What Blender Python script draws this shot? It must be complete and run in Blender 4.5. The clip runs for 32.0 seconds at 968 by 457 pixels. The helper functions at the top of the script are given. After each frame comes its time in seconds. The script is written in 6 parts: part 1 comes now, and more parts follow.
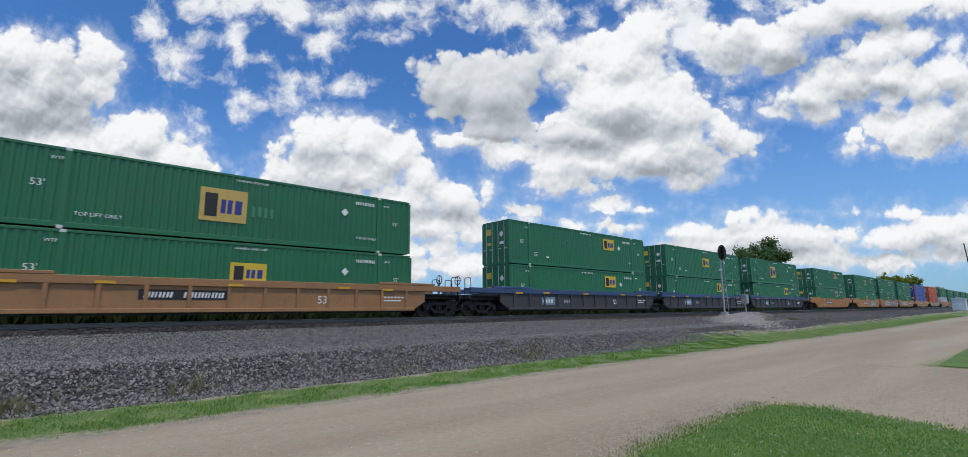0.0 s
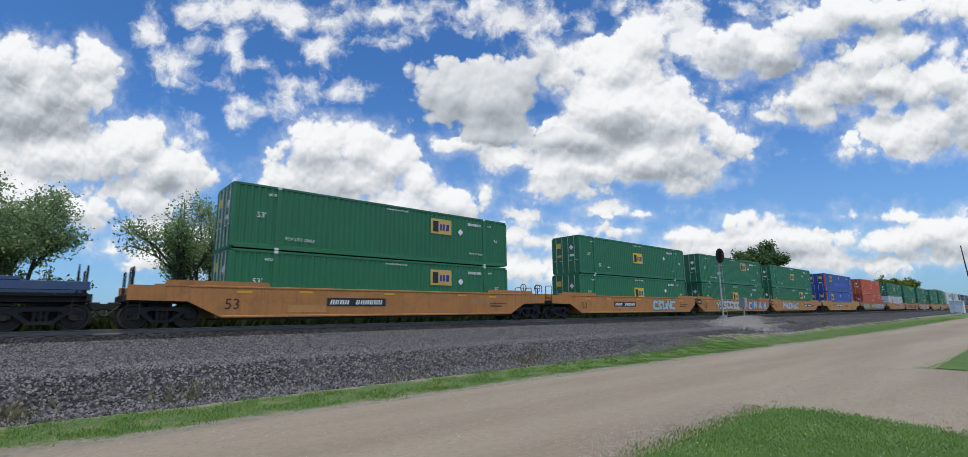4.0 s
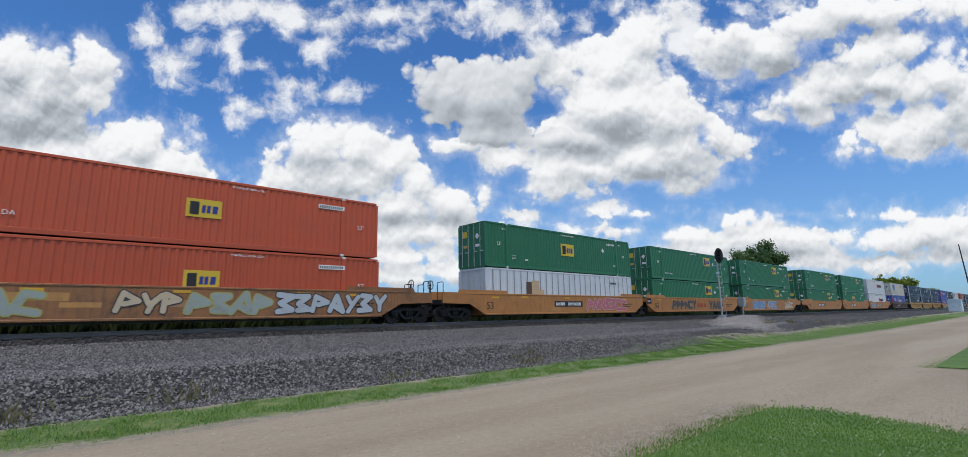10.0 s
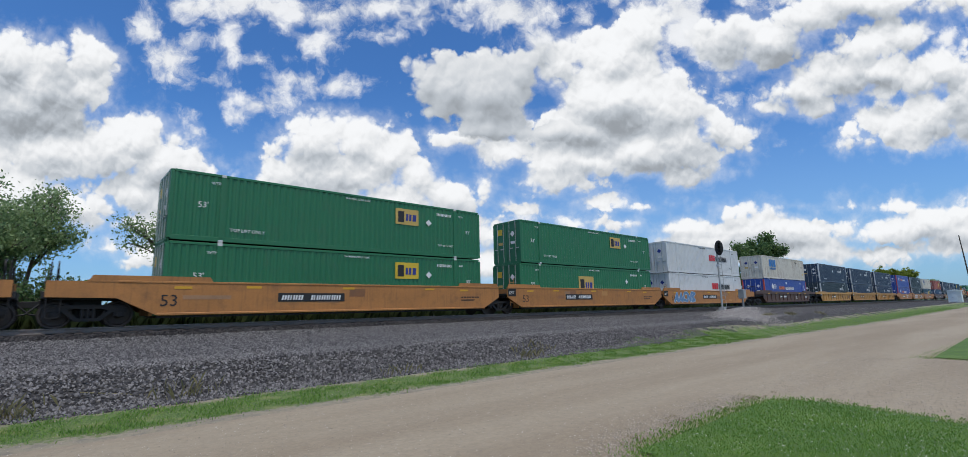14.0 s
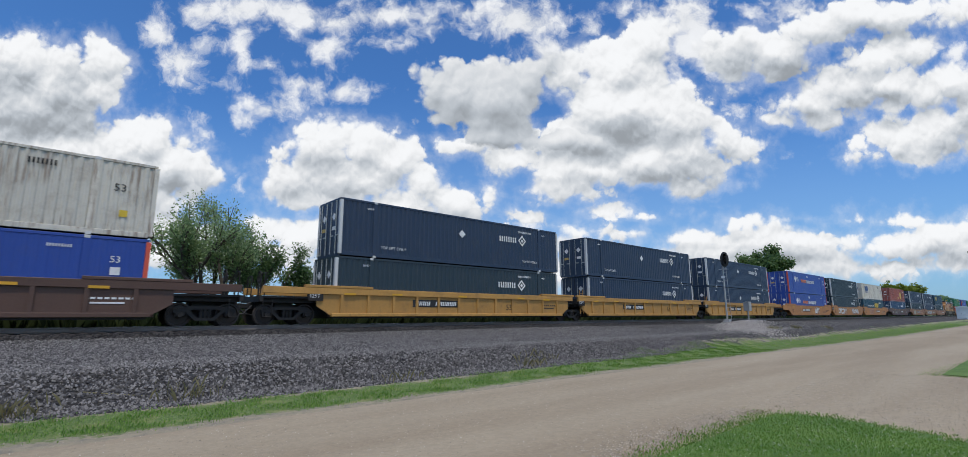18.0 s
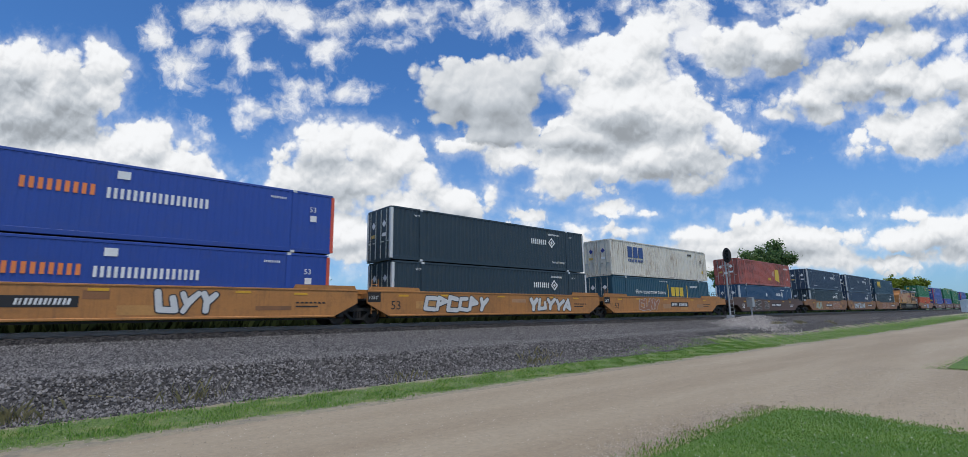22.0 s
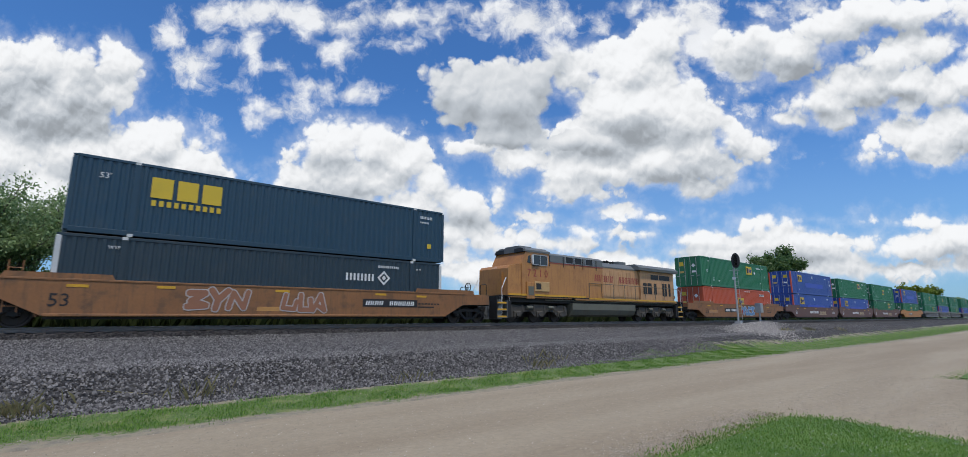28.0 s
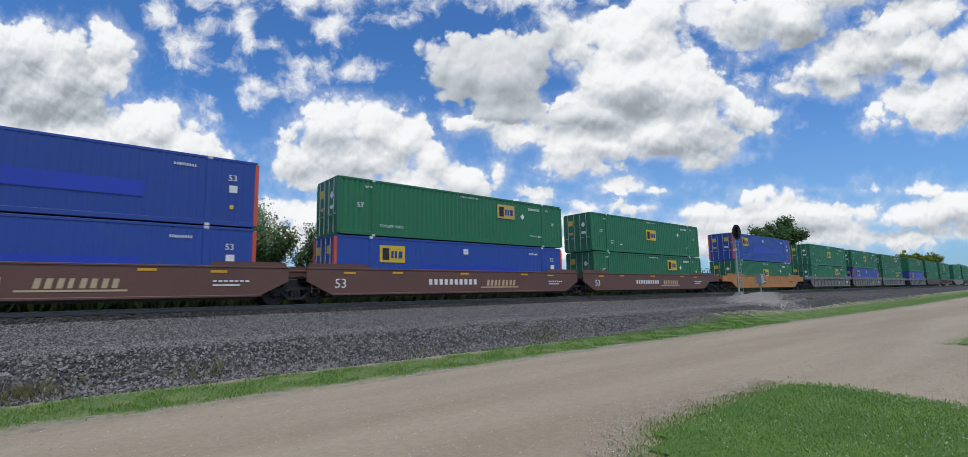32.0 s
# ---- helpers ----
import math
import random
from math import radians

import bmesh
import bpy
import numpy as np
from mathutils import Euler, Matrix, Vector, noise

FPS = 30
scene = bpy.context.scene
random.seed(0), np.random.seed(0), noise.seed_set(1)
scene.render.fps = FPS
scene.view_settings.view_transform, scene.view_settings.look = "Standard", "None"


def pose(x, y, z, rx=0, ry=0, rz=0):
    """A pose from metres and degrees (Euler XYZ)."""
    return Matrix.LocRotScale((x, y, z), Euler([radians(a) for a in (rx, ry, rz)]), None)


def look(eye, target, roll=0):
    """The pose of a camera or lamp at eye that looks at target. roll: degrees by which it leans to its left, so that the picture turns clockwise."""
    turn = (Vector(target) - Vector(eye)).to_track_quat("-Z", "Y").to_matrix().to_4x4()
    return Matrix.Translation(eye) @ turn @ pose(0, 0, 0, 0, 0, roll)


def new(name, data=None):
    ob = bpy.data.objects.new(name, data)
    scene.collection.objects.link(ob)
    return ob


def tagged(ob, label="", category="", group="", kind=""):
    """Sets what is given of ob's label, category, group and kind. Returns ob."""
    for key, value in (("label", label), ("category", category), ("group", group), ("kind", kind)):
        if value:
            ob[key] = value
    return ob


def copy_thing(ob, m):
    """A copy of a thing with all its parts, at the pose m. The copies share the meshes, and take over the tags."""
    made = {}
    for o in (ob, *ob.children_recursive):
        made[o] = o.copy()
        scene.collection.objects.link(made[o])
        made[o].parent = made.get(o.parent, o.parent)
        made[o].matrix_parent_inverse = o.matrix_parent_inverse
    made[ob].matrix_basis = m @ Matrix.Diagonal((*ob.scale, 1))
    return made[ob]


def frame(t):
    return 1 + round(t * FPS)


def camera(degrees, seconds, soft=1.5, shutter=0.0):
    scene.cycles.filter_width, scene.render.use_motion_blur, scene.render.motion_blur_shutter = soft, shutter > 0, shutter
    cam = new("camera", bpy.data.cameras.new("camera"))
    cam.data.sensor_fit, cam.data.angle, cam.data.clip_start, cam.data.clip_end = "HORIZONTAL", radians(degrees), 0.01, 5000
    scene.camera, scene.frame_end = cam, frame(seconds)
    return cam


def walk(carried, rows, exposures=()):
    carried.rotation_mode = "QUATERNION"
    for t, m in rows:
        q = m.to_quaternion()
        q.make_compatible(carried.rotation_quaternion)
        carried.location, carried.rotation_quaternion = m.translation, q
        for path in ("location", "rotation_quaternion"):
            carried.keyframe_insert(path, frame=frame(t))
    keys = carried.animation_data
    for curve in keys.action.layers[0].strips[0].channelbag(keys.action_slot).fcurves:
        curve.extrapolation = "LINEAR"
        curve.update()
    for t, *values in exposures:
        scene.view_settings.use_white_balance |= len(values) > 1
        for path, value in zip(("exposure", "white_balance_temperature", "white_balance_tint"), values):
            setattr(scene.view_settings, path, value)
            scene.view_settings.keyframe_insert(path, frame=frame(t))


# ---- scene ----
# ---------------------------------------------------------------- camera
EYE = Vector((0.537, -22.124, 0.353))
PATH = [
    (0, (1.307, 1.478, 0.330), -0.5),
    (0.5, (1.307, 1.477, 0.332), -0.5),
    (1, (1.311, 1.472, 0.340), -0.5),
    (1.5, (1.313, 1.470, 0.346), -0.5),
    (2, (1.314, 1.466, 0.352), -0.6),
    (2.5, (1.312, 1.469, 0.349), -0.6),
    (3, (1.314, 1.466, 0.349), -0.7),
    (3.5, (1.311, 1.470, 0.347), -0.8),
    (5.5, (1.308, 1.470, 0.357), -0.6),
    (6, (1.308, 1.469, 0.363), -0.6),
    (6.5, (1.306, 1.470, 0.367), -0.7),
    (7, (1.308, 1.469, 0.362), -0.8),
    (7.5, (1.307, 1.470, 0.362), -0.9),
    (8, (1.305, 1.472, 0.361), -0.9),
    (8.5, (1.307, 1.471, 0.357), -0.8),
    (9, (1.304, 1.473, 0.356), -0.9),
    (9.5, (1.308, 1.471, 0.353), -1.0),
    (10, (1.313, 1.467, 0.350), -1.0),
    (10.5, (1.309, 1.471, 0.348), -1.0),
    (11, (1.308, 1.474, 0.340), -1.0),
    (11.5, (1.307, 1.477, 0.334), -1.0),
    (12, (1.305, 1.479, 0.330), -1.0),
    (12.5, (1.306, 1.478, 0.327), -1.2),
    (13, (1.317, 1.470, 0.326), -1.4),
    (13.5, (1.316, 1.470, 0.326), -1.4),
    (14, (1.315, 1.471, 0.324), -1.3),
    (14.5, (1.308, 1.478, 0.323), -1.1),
    (16.5, (1.299, 1.481, 0.346), -0.6),
    (17, (1.299, 1.480, 0.353), -0.5),
    (17.5, (1.299, 1.480, 0.351), -0.3),
    (18, (1.298, 1.480, 0.354), -0.2),
    (18.5, (1.298, 1.479, 0.353), -0.2),
    (19, (1.301, 1.477, 0.354), -0.5),
    (19.5, (1.298, 1.481, 0.353), -0.6),
    (20, (1.300, 1.480, 0.348), -0.6),
    (20.5, (1.300, 1.480, 0.348), -0.6),
    (21, (1.294, 1.485, 0.350), -0.7),
    (21.5, (1.293, 1.483, 0.358), -0.9),
    (22, (1.293, 1.485, 0.350), -0.9),
    (22.5, (1.287, 1.490, 0.352), -0.8),
    (23, (1.283, 1.492, 0.355), -0.7),
    (23.5, (1.282, 1.495, 0.350), -0.6),
    (24, (1.276, 1.498, 0.357), -0.4),
    (24.5, (1.271, 1.502, 0.359), -0.3),
    (25, (1.271, 1.501, 0.362), -0.1),
    (25.5, (1.270, 1.501, 0.365), -0.1),
    (27.5, (1.270, 1.503, 0.358), 0.0),
    (28, (1.270, 1.503, 0.357), -0.0),
    (28.5, (1.271, 1.506, 0.344), -0.2),
    (29, (1.271, 1.509, 0.325), -0.5),
    (29.5, (1.275, 1.511, 0.302), -0.9),
    (30, (1.268, 1.520, 0.286), -1.2),
    (30.5, (1.263, 1.526, 0.280), -1.3),
    (31, (1.263, 1.527, 0.268), -1.2),
    (31.5, (1.270, 1.522, 0.268), -1.2),
    (32, (1.276, 1.517, 0.262), -1.1),
]
cam = camera(89.5, 32.0, 0.6, 0.08)
walk(cam, [(t, look(EYE, EYE + Vector(way), roll)) for t, way, roll in PATH])

# ---------------------------------------------------------------- world and sun
SUN_AZ, SUN_EL = radians(-110), radians(70)      # azimuth from +x towards +y
sun = new("sun", bpy.data.lights.new("sun", "SUN"))
sun.data.energy, sun.data.angle, sun.data.color = 2.6, radians(5), (1.0, 0.94, 0.86)
sun.matrix_world = look(Vector((math.cos(SUN_AZ) * math.cos(SUN_EL), math.sin(SUN_AZ) * math.cos(SUN_EL), math.sin(SUN_EL))) * 100, (0, 0, 0))
scene.view_settings.exposure = 0.0


class Nodes:
    """Short hand for a node tree."""

    def __init__(self, tree):
        self.tree = tree

    def add(self, kind, inputs=(), op=None):
        n = self.tree.nodes.new(kind)
        if op:
            n.operation = op
        for k, v in (inputs.items() if isinstance(inputs, dict) else enumerate(inputs)):
            if v is None:
                continue
            if isinstance(v, bpy.types.NodeSocket):
                self.tree.links.new(v, n.inputs[k])
            else:
                n.inputs[k].default_value = v
        return n

    def math(self, op, a, b=None, c=None, clamp=False):
        n = self.add("ShaderNodeMath", (a, b, c), op)
        n.use_clamp = clamp
        return n.outputs[0]

    def vec(self, op, a, b=None, c=None):
        n = self.add("ShaderNodeVectorMath", (a, b, c), op)
        return n.outputs["Value"] if op in ("DOT_PRODUCT", "LENGTH", "DISTANCE") else n.outputs["Vector"]

    def noise(self, vector, scale, detail=4.0, rough=0.55, out="Fac", distort=0.0):
        return self.add("ShaderNodeTexNoise", {"Vector": vector, "Scale": scale, "Detail": detail, "Roughness": rough, "Distortion": distort}).outputs[out]

    def step(self, value, lo, hi, a=0.0, b=1.0):
        n = self.add("ShaderNodeMapRange")
        n.interpolation_type = "SMOOTHSTEP"
        for k, x in enumerate((value, lo, hi, a, b)):
            if isinstance(x, bpy.types.NodeSocket):
                self.tree.links.new(x, n.inputs[k])
            else:
                n.inputs[k].default_value = x
        return n.outputs[0]

    def mix(self, fac, a, b, blend="MIX"):
        n = self.add("ShaderNodeMix")
        n.data_type, n.blend_type = "RGBA", blend
        for k, v in ((0, fac), (6, a), (7, b)):
            if isinstance(v, bpy.types.NodeSocket):
                self.tree.links.new(v, n.inputs[k])
            else:
                n.inputs[k].default_value = v if k == 0 or len(v) == 4 else (*v, 1)
        return n.outputs[2]


# cumulus banks: each puff is (bearing, height, half width, half height) on a sky chart, in hundredths
CLOUD_WEST = [(-106.7, 29.1, 11.4, 11.4), (-106.7, 13.9, 15.2, 8.8), (-94, 32.6, 8.8, 7.8), (-88.4, 27.8, 10.1, 10.7), (-78.2, 34.5, 5.3, 5.8), (-80.1, 28.4, 5.8, 6.3), (-91.5, 24, 13.9, 8.8), (-75.1, 17.1, 10.1, 6.8), (-68.8, 17.9, 7, 5.8), (-63.7, 13.3, 7, 5.8), (-58.4, 10.1, 5.8, 3.5), (-86.5, 15.8, 13.9, 7), (-68.8, 7.3, 8.8, 4.6), (-66.2, 1, 7.6, 2.8), (-59.9, -0.3, 5.1, 1.8), (-96.6, 6.3, 15.2, 7.6), (-83.9, 5.1, 11.4, 5.1), (-44.7, -5.1, 13.9, 3), (-61.2, -5.1, 15.2, 3.3)]
CLOUD_MID = [(-39.7, 10.7, 7.1, 4.8), (-32.1, 17.1, 8.1, 5.8), (-24.5, 17.1, 7.1, 5.6), (-18.2, 13.7, 6.6, 5.3), (-28.3, 10.1, 15.2, 4.8), (-12.6, 9.9, 4.3, 4.6), (-35.9, 7.3, 8.8, 3.3), (-5.8, 4.4, 6.8, 4.8), (0.8, 6.1, 3.5, 3.8), (7.3, 2.3, 5.8, 2), (-16.9, 4.4, 11.4, 3.8), (-10.6, -0.3, 17.7, 3.3), (15.3, 0.3, 5.3, 1.8), (-30.8, -1.3, 19, 4.3), (21.6, -1, 4.6, 1.3), (0.8, -2.5, 13.9, 2.8), (13.4, -3.2, 10.1, 2), (-20.7, -5.1, 25.3, 3)]
CLOUD_HIGH = [(17.8, 32.6, 7.1, 7.3), (27.3, 32.6, 9.6, 8.3), (33.4, 37.9, 6.6, 5.1), (27.3, 24, 13.3, 11.1), (38, 21.5, 8.6, 9.6), (40.6, 15.2, 9.1, 6.8), (49.8, 18.7, 5.1, 4), (53.2, 16.4, 4.3, 3.3), (32.4, 14.2, 13.3, 5.8), (20.4, 12.9, 14.5, 4.8), (5.8, 13.7, 7.3, 3.5), (15.3, 8.8, 9.6, 2.5), (9.6, 6.1, 5.3, 1.5), (40.6, 9.5, 7.3, 2.5), (-3, 16.9, 7.1, 3), (22.2, 18.3, 15.8, 6.3), (13.4, 34.8, 4.3, 4.8), (45, 12, 5.6, 3)]
CLOUD_EAST = [(50.1, 35.1, 7.1, 5.8), (58.9, 36.7, 9.6, 5.3), (67.8, 40.4, 10.9, 4.3), (77.9, 43.6, 10.9, 3.5), (88, 44.5, 10.1, 3), (52, 30.3, 5.8, 2.5), (57.6, 33.1, 7.1, 2.3), (61.4, 22.5, 4.8, 2), (66.5, 26.5, 6.8, 4.6), (74.1, 29.1, 8.3, 5.3), (80.4, 35.1, 8.3, 4.6), (88, 37.2, 6.6, 4), (82.9, 30.3, 8.3, 4), (69, 23.5, 6.8, 2.3), (77.9, 16.7, 4.3, 3), (84.2, 18.7, 7.8, 5.1), (93, 20.2, 8.3, 5.6), (89.2, 27.8, 6.8, 4), (96.2, 30.3, 7.1, 4.8), (82.9, 25, 5.6, 1.8), (103.8, 22.8, 10.1, 9.6), (88, 14.9, 9.6, 1.5), (103.1, 44.2, 11.4, 3.8)]
CLOUD_LOW = [(33, 2.5, 4.3, 1.1), (27.3, 2, 3.3, 1), (30.1, -1, 7.1, 1.4), (39.9, -2, 8.8, 1.6), (52.6, 1.5, 3.5, 1.5), (57, -2.8, 11.1, 2.3), (46.3, -4.3, 15.2, 2), (65.5, 1.4, 3, 0.6), (64, -3.3, 8.3, 2.3), (69.6, -5.7, 5.1, 1.6), (82.9, -3.3, 10.6, 3), (92.4, -2, 8.3, 3.3), (90.5, 1.4, 5.8, 0.6), (98.7, 0, 5.8, 2.3), (77.9, -7.8, 27.8, 1.8), (33.6, -7.6, 30.3, 2), (105.7, -3.8, 11.4, 3.8), (2, -8.8, 37.9, 2.3)]
CLOUD_GREY = [(-10.6, 29.1, 5.8, 6.3), (-5.3, 27.8, 8.6, 7.8), (2, 26.3, 10.1, 8.8), (8.3, 30.1, 5.6, 5.8), (-10.6, 22.5, 6.3, 2), (2, 19.6, 10.6, 3.5), (12.1, 18.2, 13.3, 2.3), (-7.8, 33.9, 4, 2.3), (9.9, 32.6, 4.3, 3.8)]
WISP_WEST = [(-66.5, 39.4, 4.3, 3.3), (-62.4, 34.4, 5.1, 4.6), (-61.2, 30.3, 2.8, 2.3), (-58.6, 37.3, 3.3, 1.8), (-56.8, 44.5, 7, 2.8), (-48.5, 44.5, 10.1, 3), (-39.7, 43.6, 11.4, 2.8), (-30.8, 43, 7.6, 2.3), (-49.8, 37.7, 1.5, 2.8), (-44.7, 33.9, 4.3, 1), (-32.1, 37.2, 4.3, 2.1), (-37.2, 33.9, 3.5, 1), (-54.2, 29.7, 1.5, 1.3), (-58.6, 23, 1, 0.8), (-58, 19, 0.6, 0.6), (-35.9, 30.1, 5.3, 1.9), (-43.5, 24.5, 5.8, 2.5), (-48.8, 22.5, 2.3, 1.6), (-39.7, 27.8, 4.8, 1.5), (-28.3, 27.8, 5.6, 2), (-51.1, 8.5, 0.9, 0.6)]
WISP_MID = [(-18.2, 38.7, 2.3, 1.3), (-18.2, 44, 11.4, 2), (-10.6, 43.5, 4.8, 2.8), (-3, 45, 8.8, 2), (7.7, 43, 8.8, 4.3), (12.1, 36.7, 5.3, 3.8), (-23.3, 44.5, 8.8, 2.3), (28.6, 44.2, 1.5, 2), (32.4, 45.8, 3, 1), (34.9, 42.2, 5.8, 3.3), (41.2, 43, 6.6, 5.6), (43.7, 37.9, 6.1, 6.3), (38, 32.9, 4.3, 2.8), (46.3, 32.9, 3.8, 3.3), (52.6, 24.5, 3, 1.4), (61.4, 13.7, 1.8, 0.4), (64, 44.5, 7.6, 2.3), (22.2, 41.1, 2.5, 1.5), (96.2, 36, 2.3, 1), (8.3, 0.6, 5.1, 1.3)]
CLOUD_SHADE = [(15.3, 16.9, 16.4, 2.3), (28.6, 19.5, 13.9, 3.3), (-91.5, 22.8, 15.2, 5.6), (-84.6, 30.3, 5.1, 3.8), (-99.1, 25.9, 8.8, 7.6), (-30.8, 9.9, 11.4, 2.3), (-37.2, 12.9, 4.6, 2), (64, 32.6, 11.4, 3.3), (77.9, 39.4, 11.4, 2.3), (70.3, 23.8, 10.1, 1.8), (80.4, 27, 8.8, 2.3), (98.7, 20.9, 5.1, 5.1), (90.5, 25, 6.3, 1.5), (42.5, 10.1, 8.8, 2), (46.3, 13.7, 4.6, 2), (-66.2, 8.8, 10.1, 2.8), (-10.6, 2.3, 15.2, 2), (84.2, -7.3, 19, 1.1), (58.9, -6.1, 12.6, 1.1), (41.2, -3.8, 13.9, 0.9), (-19.5, 44.5, 8.8, 1.8), (51.3, 34.1, 6.3, 3.8), (12.1, 35.4, 6.3, 5.1), (82.9, 21.5, 3.8, 1.3)]


def build_sky():
    world = bpy.data.worlds.new("sky")
    scene.world = world
    world.use_nodes = True
    nt = world.node_tree
    nt.nodes.clear()
    n = Nodes(nt)
    sky = n.add("ShaderNodeTexSky")
    sky.sky_type, sky.sun_disc, sky.sun_elevation, sky.sun_rotation = "NISHITA", False, SUN_EL, radians(90) - SUN_AZ
    sky.air_density, sky.dust_density, sky.ozone_density = 1.0, 0.6, 2.2
    blue = n.mix(1.0, sky.outputs[0], (0.053, 0.097, 0.146), "MULTIPLY")
    d = n.add("ShaderNodeTexCoord").outputs["Generated"]
    ahead = n.vec("DOT_PRODUCT", d, (0.64896, 0.73995, 0.17699))
    safe = n.math("MAXIMUM", ahead, 0.12)
    u = n.math("DIVIDE", n.vec("DOT_PRODUCT", d, (0.75222, -0.65890, -0.00344)), safe)
    v = n.math("DIVIDE", n.vec("DOT_PRODUCT", d, (-0.11408, -0.13536, 0.98421)), safe)
    chart = n.add("ShaderNodeCombineXYZ", (u, v, 0.0)).outputs[0]
    blue = n.mix(n.step(v, 0.30, -0.12, 0.0, 0.45), blue, (0.30, 0.46, 0.68))
    half = (0.5, 0.5, 0.5)
    p = n.vec("MULTIPLY_ADD", n.vec("SUBTRACT", n.noise(chart, 7.0, 3.0, 0.5, "Color"), half), (0.055, 0.045, 0.0), chart)

    def field(puffs, at, blend=0.018):
        """Signed depth inside a heap of ellipses, in chart units."""
        best = None
        for cu, cv, ru, rv in puffs:
            q = n.vec("MULTIPLY_ADD", at, (100 / ru, 100 / rv, 0.0), (-cu / ru, -cv / rv, 0.0))
            r = min(0.01 * (ru * rv) ** 0.5, 0.016 * rv)
            h = n.math("MULTIPLY_ADD", n.vec("LENGTH", q), -r, r)
            best = h if best is None else n.math("SMOOTH_MAX", best, h, blend)
        return best

    def lobes(at, scale):
        """Round cauliflower bumps."""
        v = n.add("ShaderNodeTexVoronoi", {"Vector": at, "Scale": scale, "Detail": 2.5, "Roughness": 0.55, "Lacunarity": 2.3})
        v.feature, v.normalize = "F1", False
        return n.math("SUBTRACT", 0.86, v.outputs["Distance"])

    q = n.vec("MULTIPLY_ADD", n.vec("SUBTRACT", n.noise(chart, 26.0, 4.0, 0.55, "Color"), half), (0.030, 0.030, 0.0), chart)
    up = (-0.003, 0.011, 0.0)
    heap, heap_up = lobes(q, 13.0), lobes(n.vec("ADD", q, up), 13.0)
    ragged = n.math("SUBTRACT", n.noise(chart, 22.0, 9.0, 0.62), 0.5)
    relief = n.math("DIVIDE", n.math("SUBTRACT", heap, heap_up), 0.14)

    def bank(lists):
        """Cover, depth and slope of a group of banks."""
        body = above = None
        for puffs in lists:
            a, b = field(puffs, p), field(puffs, n.vec("ADD", p, (-0.008, 0.030, 0.0)))
            if puffs is CLOUD_LOW:
                a, b = n.math("ADD", a, 0.012), n.math("ADD", b, 0.012)
            body = a if body is None else n.math("MAXIMUM", body, a)
            above = b if above is None else n.math("MAXIMUM", above, b)
        h = n.math("MULTIPLY_ADD", heap, 0.052, body)
        h = n.math("MULTIPLY_ADD", ragged, 0.042, h)
        slope = n.math("DIVIDE", n.math("SUBTRACT", body, above), 0.031)
        soft = n.step(n.noise(chart, 9.0, 2.0), 0.35, 0.65, 0.004, 0.020)
        return n.step(h, -0.008, soft), h, slope

    def tone(h, slope, base, broad, fine, core):
        t = n.math("MULTIPLY_ADD", slope, broad, base)
        t = n.math("MULTIPLY_ADD", relief, fine, t)
        t = n.math("MULTIPLY_ADD", n.math("SUBTRACT", n.noise(p, 7.0, 3.0, 0.45), 0.5), 0.10, t)
        return n.math("SUBTRACT", t, n.step(h, 0.02, 0.13, 0.0, core))

    cover, depth, slope = bank((CLOUD_WEST, CLOUD_MID, CLOUD_HIGH, CLOUD_EAST, CLOUD_LOW))
    drift = n.math("SUBTRACT", n.noise(p, 11.0, 3.0, 0.45), 0.5)
    shade = n.step(n.math("MULTIPLY_ADD", drift, 0.06, field(CLOUD_SHADE, p, 0.04)), -0.040, 0.050)
    lit = n.math("MULTIPLY_ADD", shade, -0.27, tone(depth, slope, 0.81, 0.17, 0.050, 0.04))
    grey_cover, grey_depth, grey_slope = bank((CLOUD_GREY,))
    grey = tone(grey_depth, grey_slope, 0.60, 0.17, 0.03, 0.11)
    # thin torn cloud between the heaps
    torn = n.math("SUBTRACT", n.noise(n.vec("MULTIPLY_ADD", n.vec("SUBTRACT", n.noise(chart, 14.0, 4.0, 0.6, "Color"), half), (0.06, 0.06, 0.0), chart), 17.0, 8.0, 0.60), 0.5)
    wisp = n.math("MULTIPLY_ADD", torn, 0.20, n.math("MAXIMUM", field(WISP_WEST, p), field(WISP_MID, p)))
    wisp = n.step(wisp, -0.020, 0.045, 0.0, 0.94)
    wisp = n.math("MAXIMUM", wisp, n.step(n.math("MULTIPLY_ADD", torn, 0.10, depth), -0.045, 0.03, 0.0, 0.4))
    # the rest of the sky carries the same broken cumulus
    flat = n.vec("DIVIDE", d, n.add("ShaderNodeCombineXYZ", [n.math("MAXIMUM", n.add("ShaderNodeSeparateXYZ", (d,)).outputs[2], 0.08)] * 3).outputs[0])
    rest = n.step(n.noise(flat, 0.9, 9.0, 0.6), 0.46, 0.60)
    inside = n.step(ahead, 0.25, 0.45)
    cover = n.math("ADD", n.math("MULTIPLY", cover, inside), n.math("MULTIPLY", rest, n.math("SUBTRACT", 1.0, inside)))

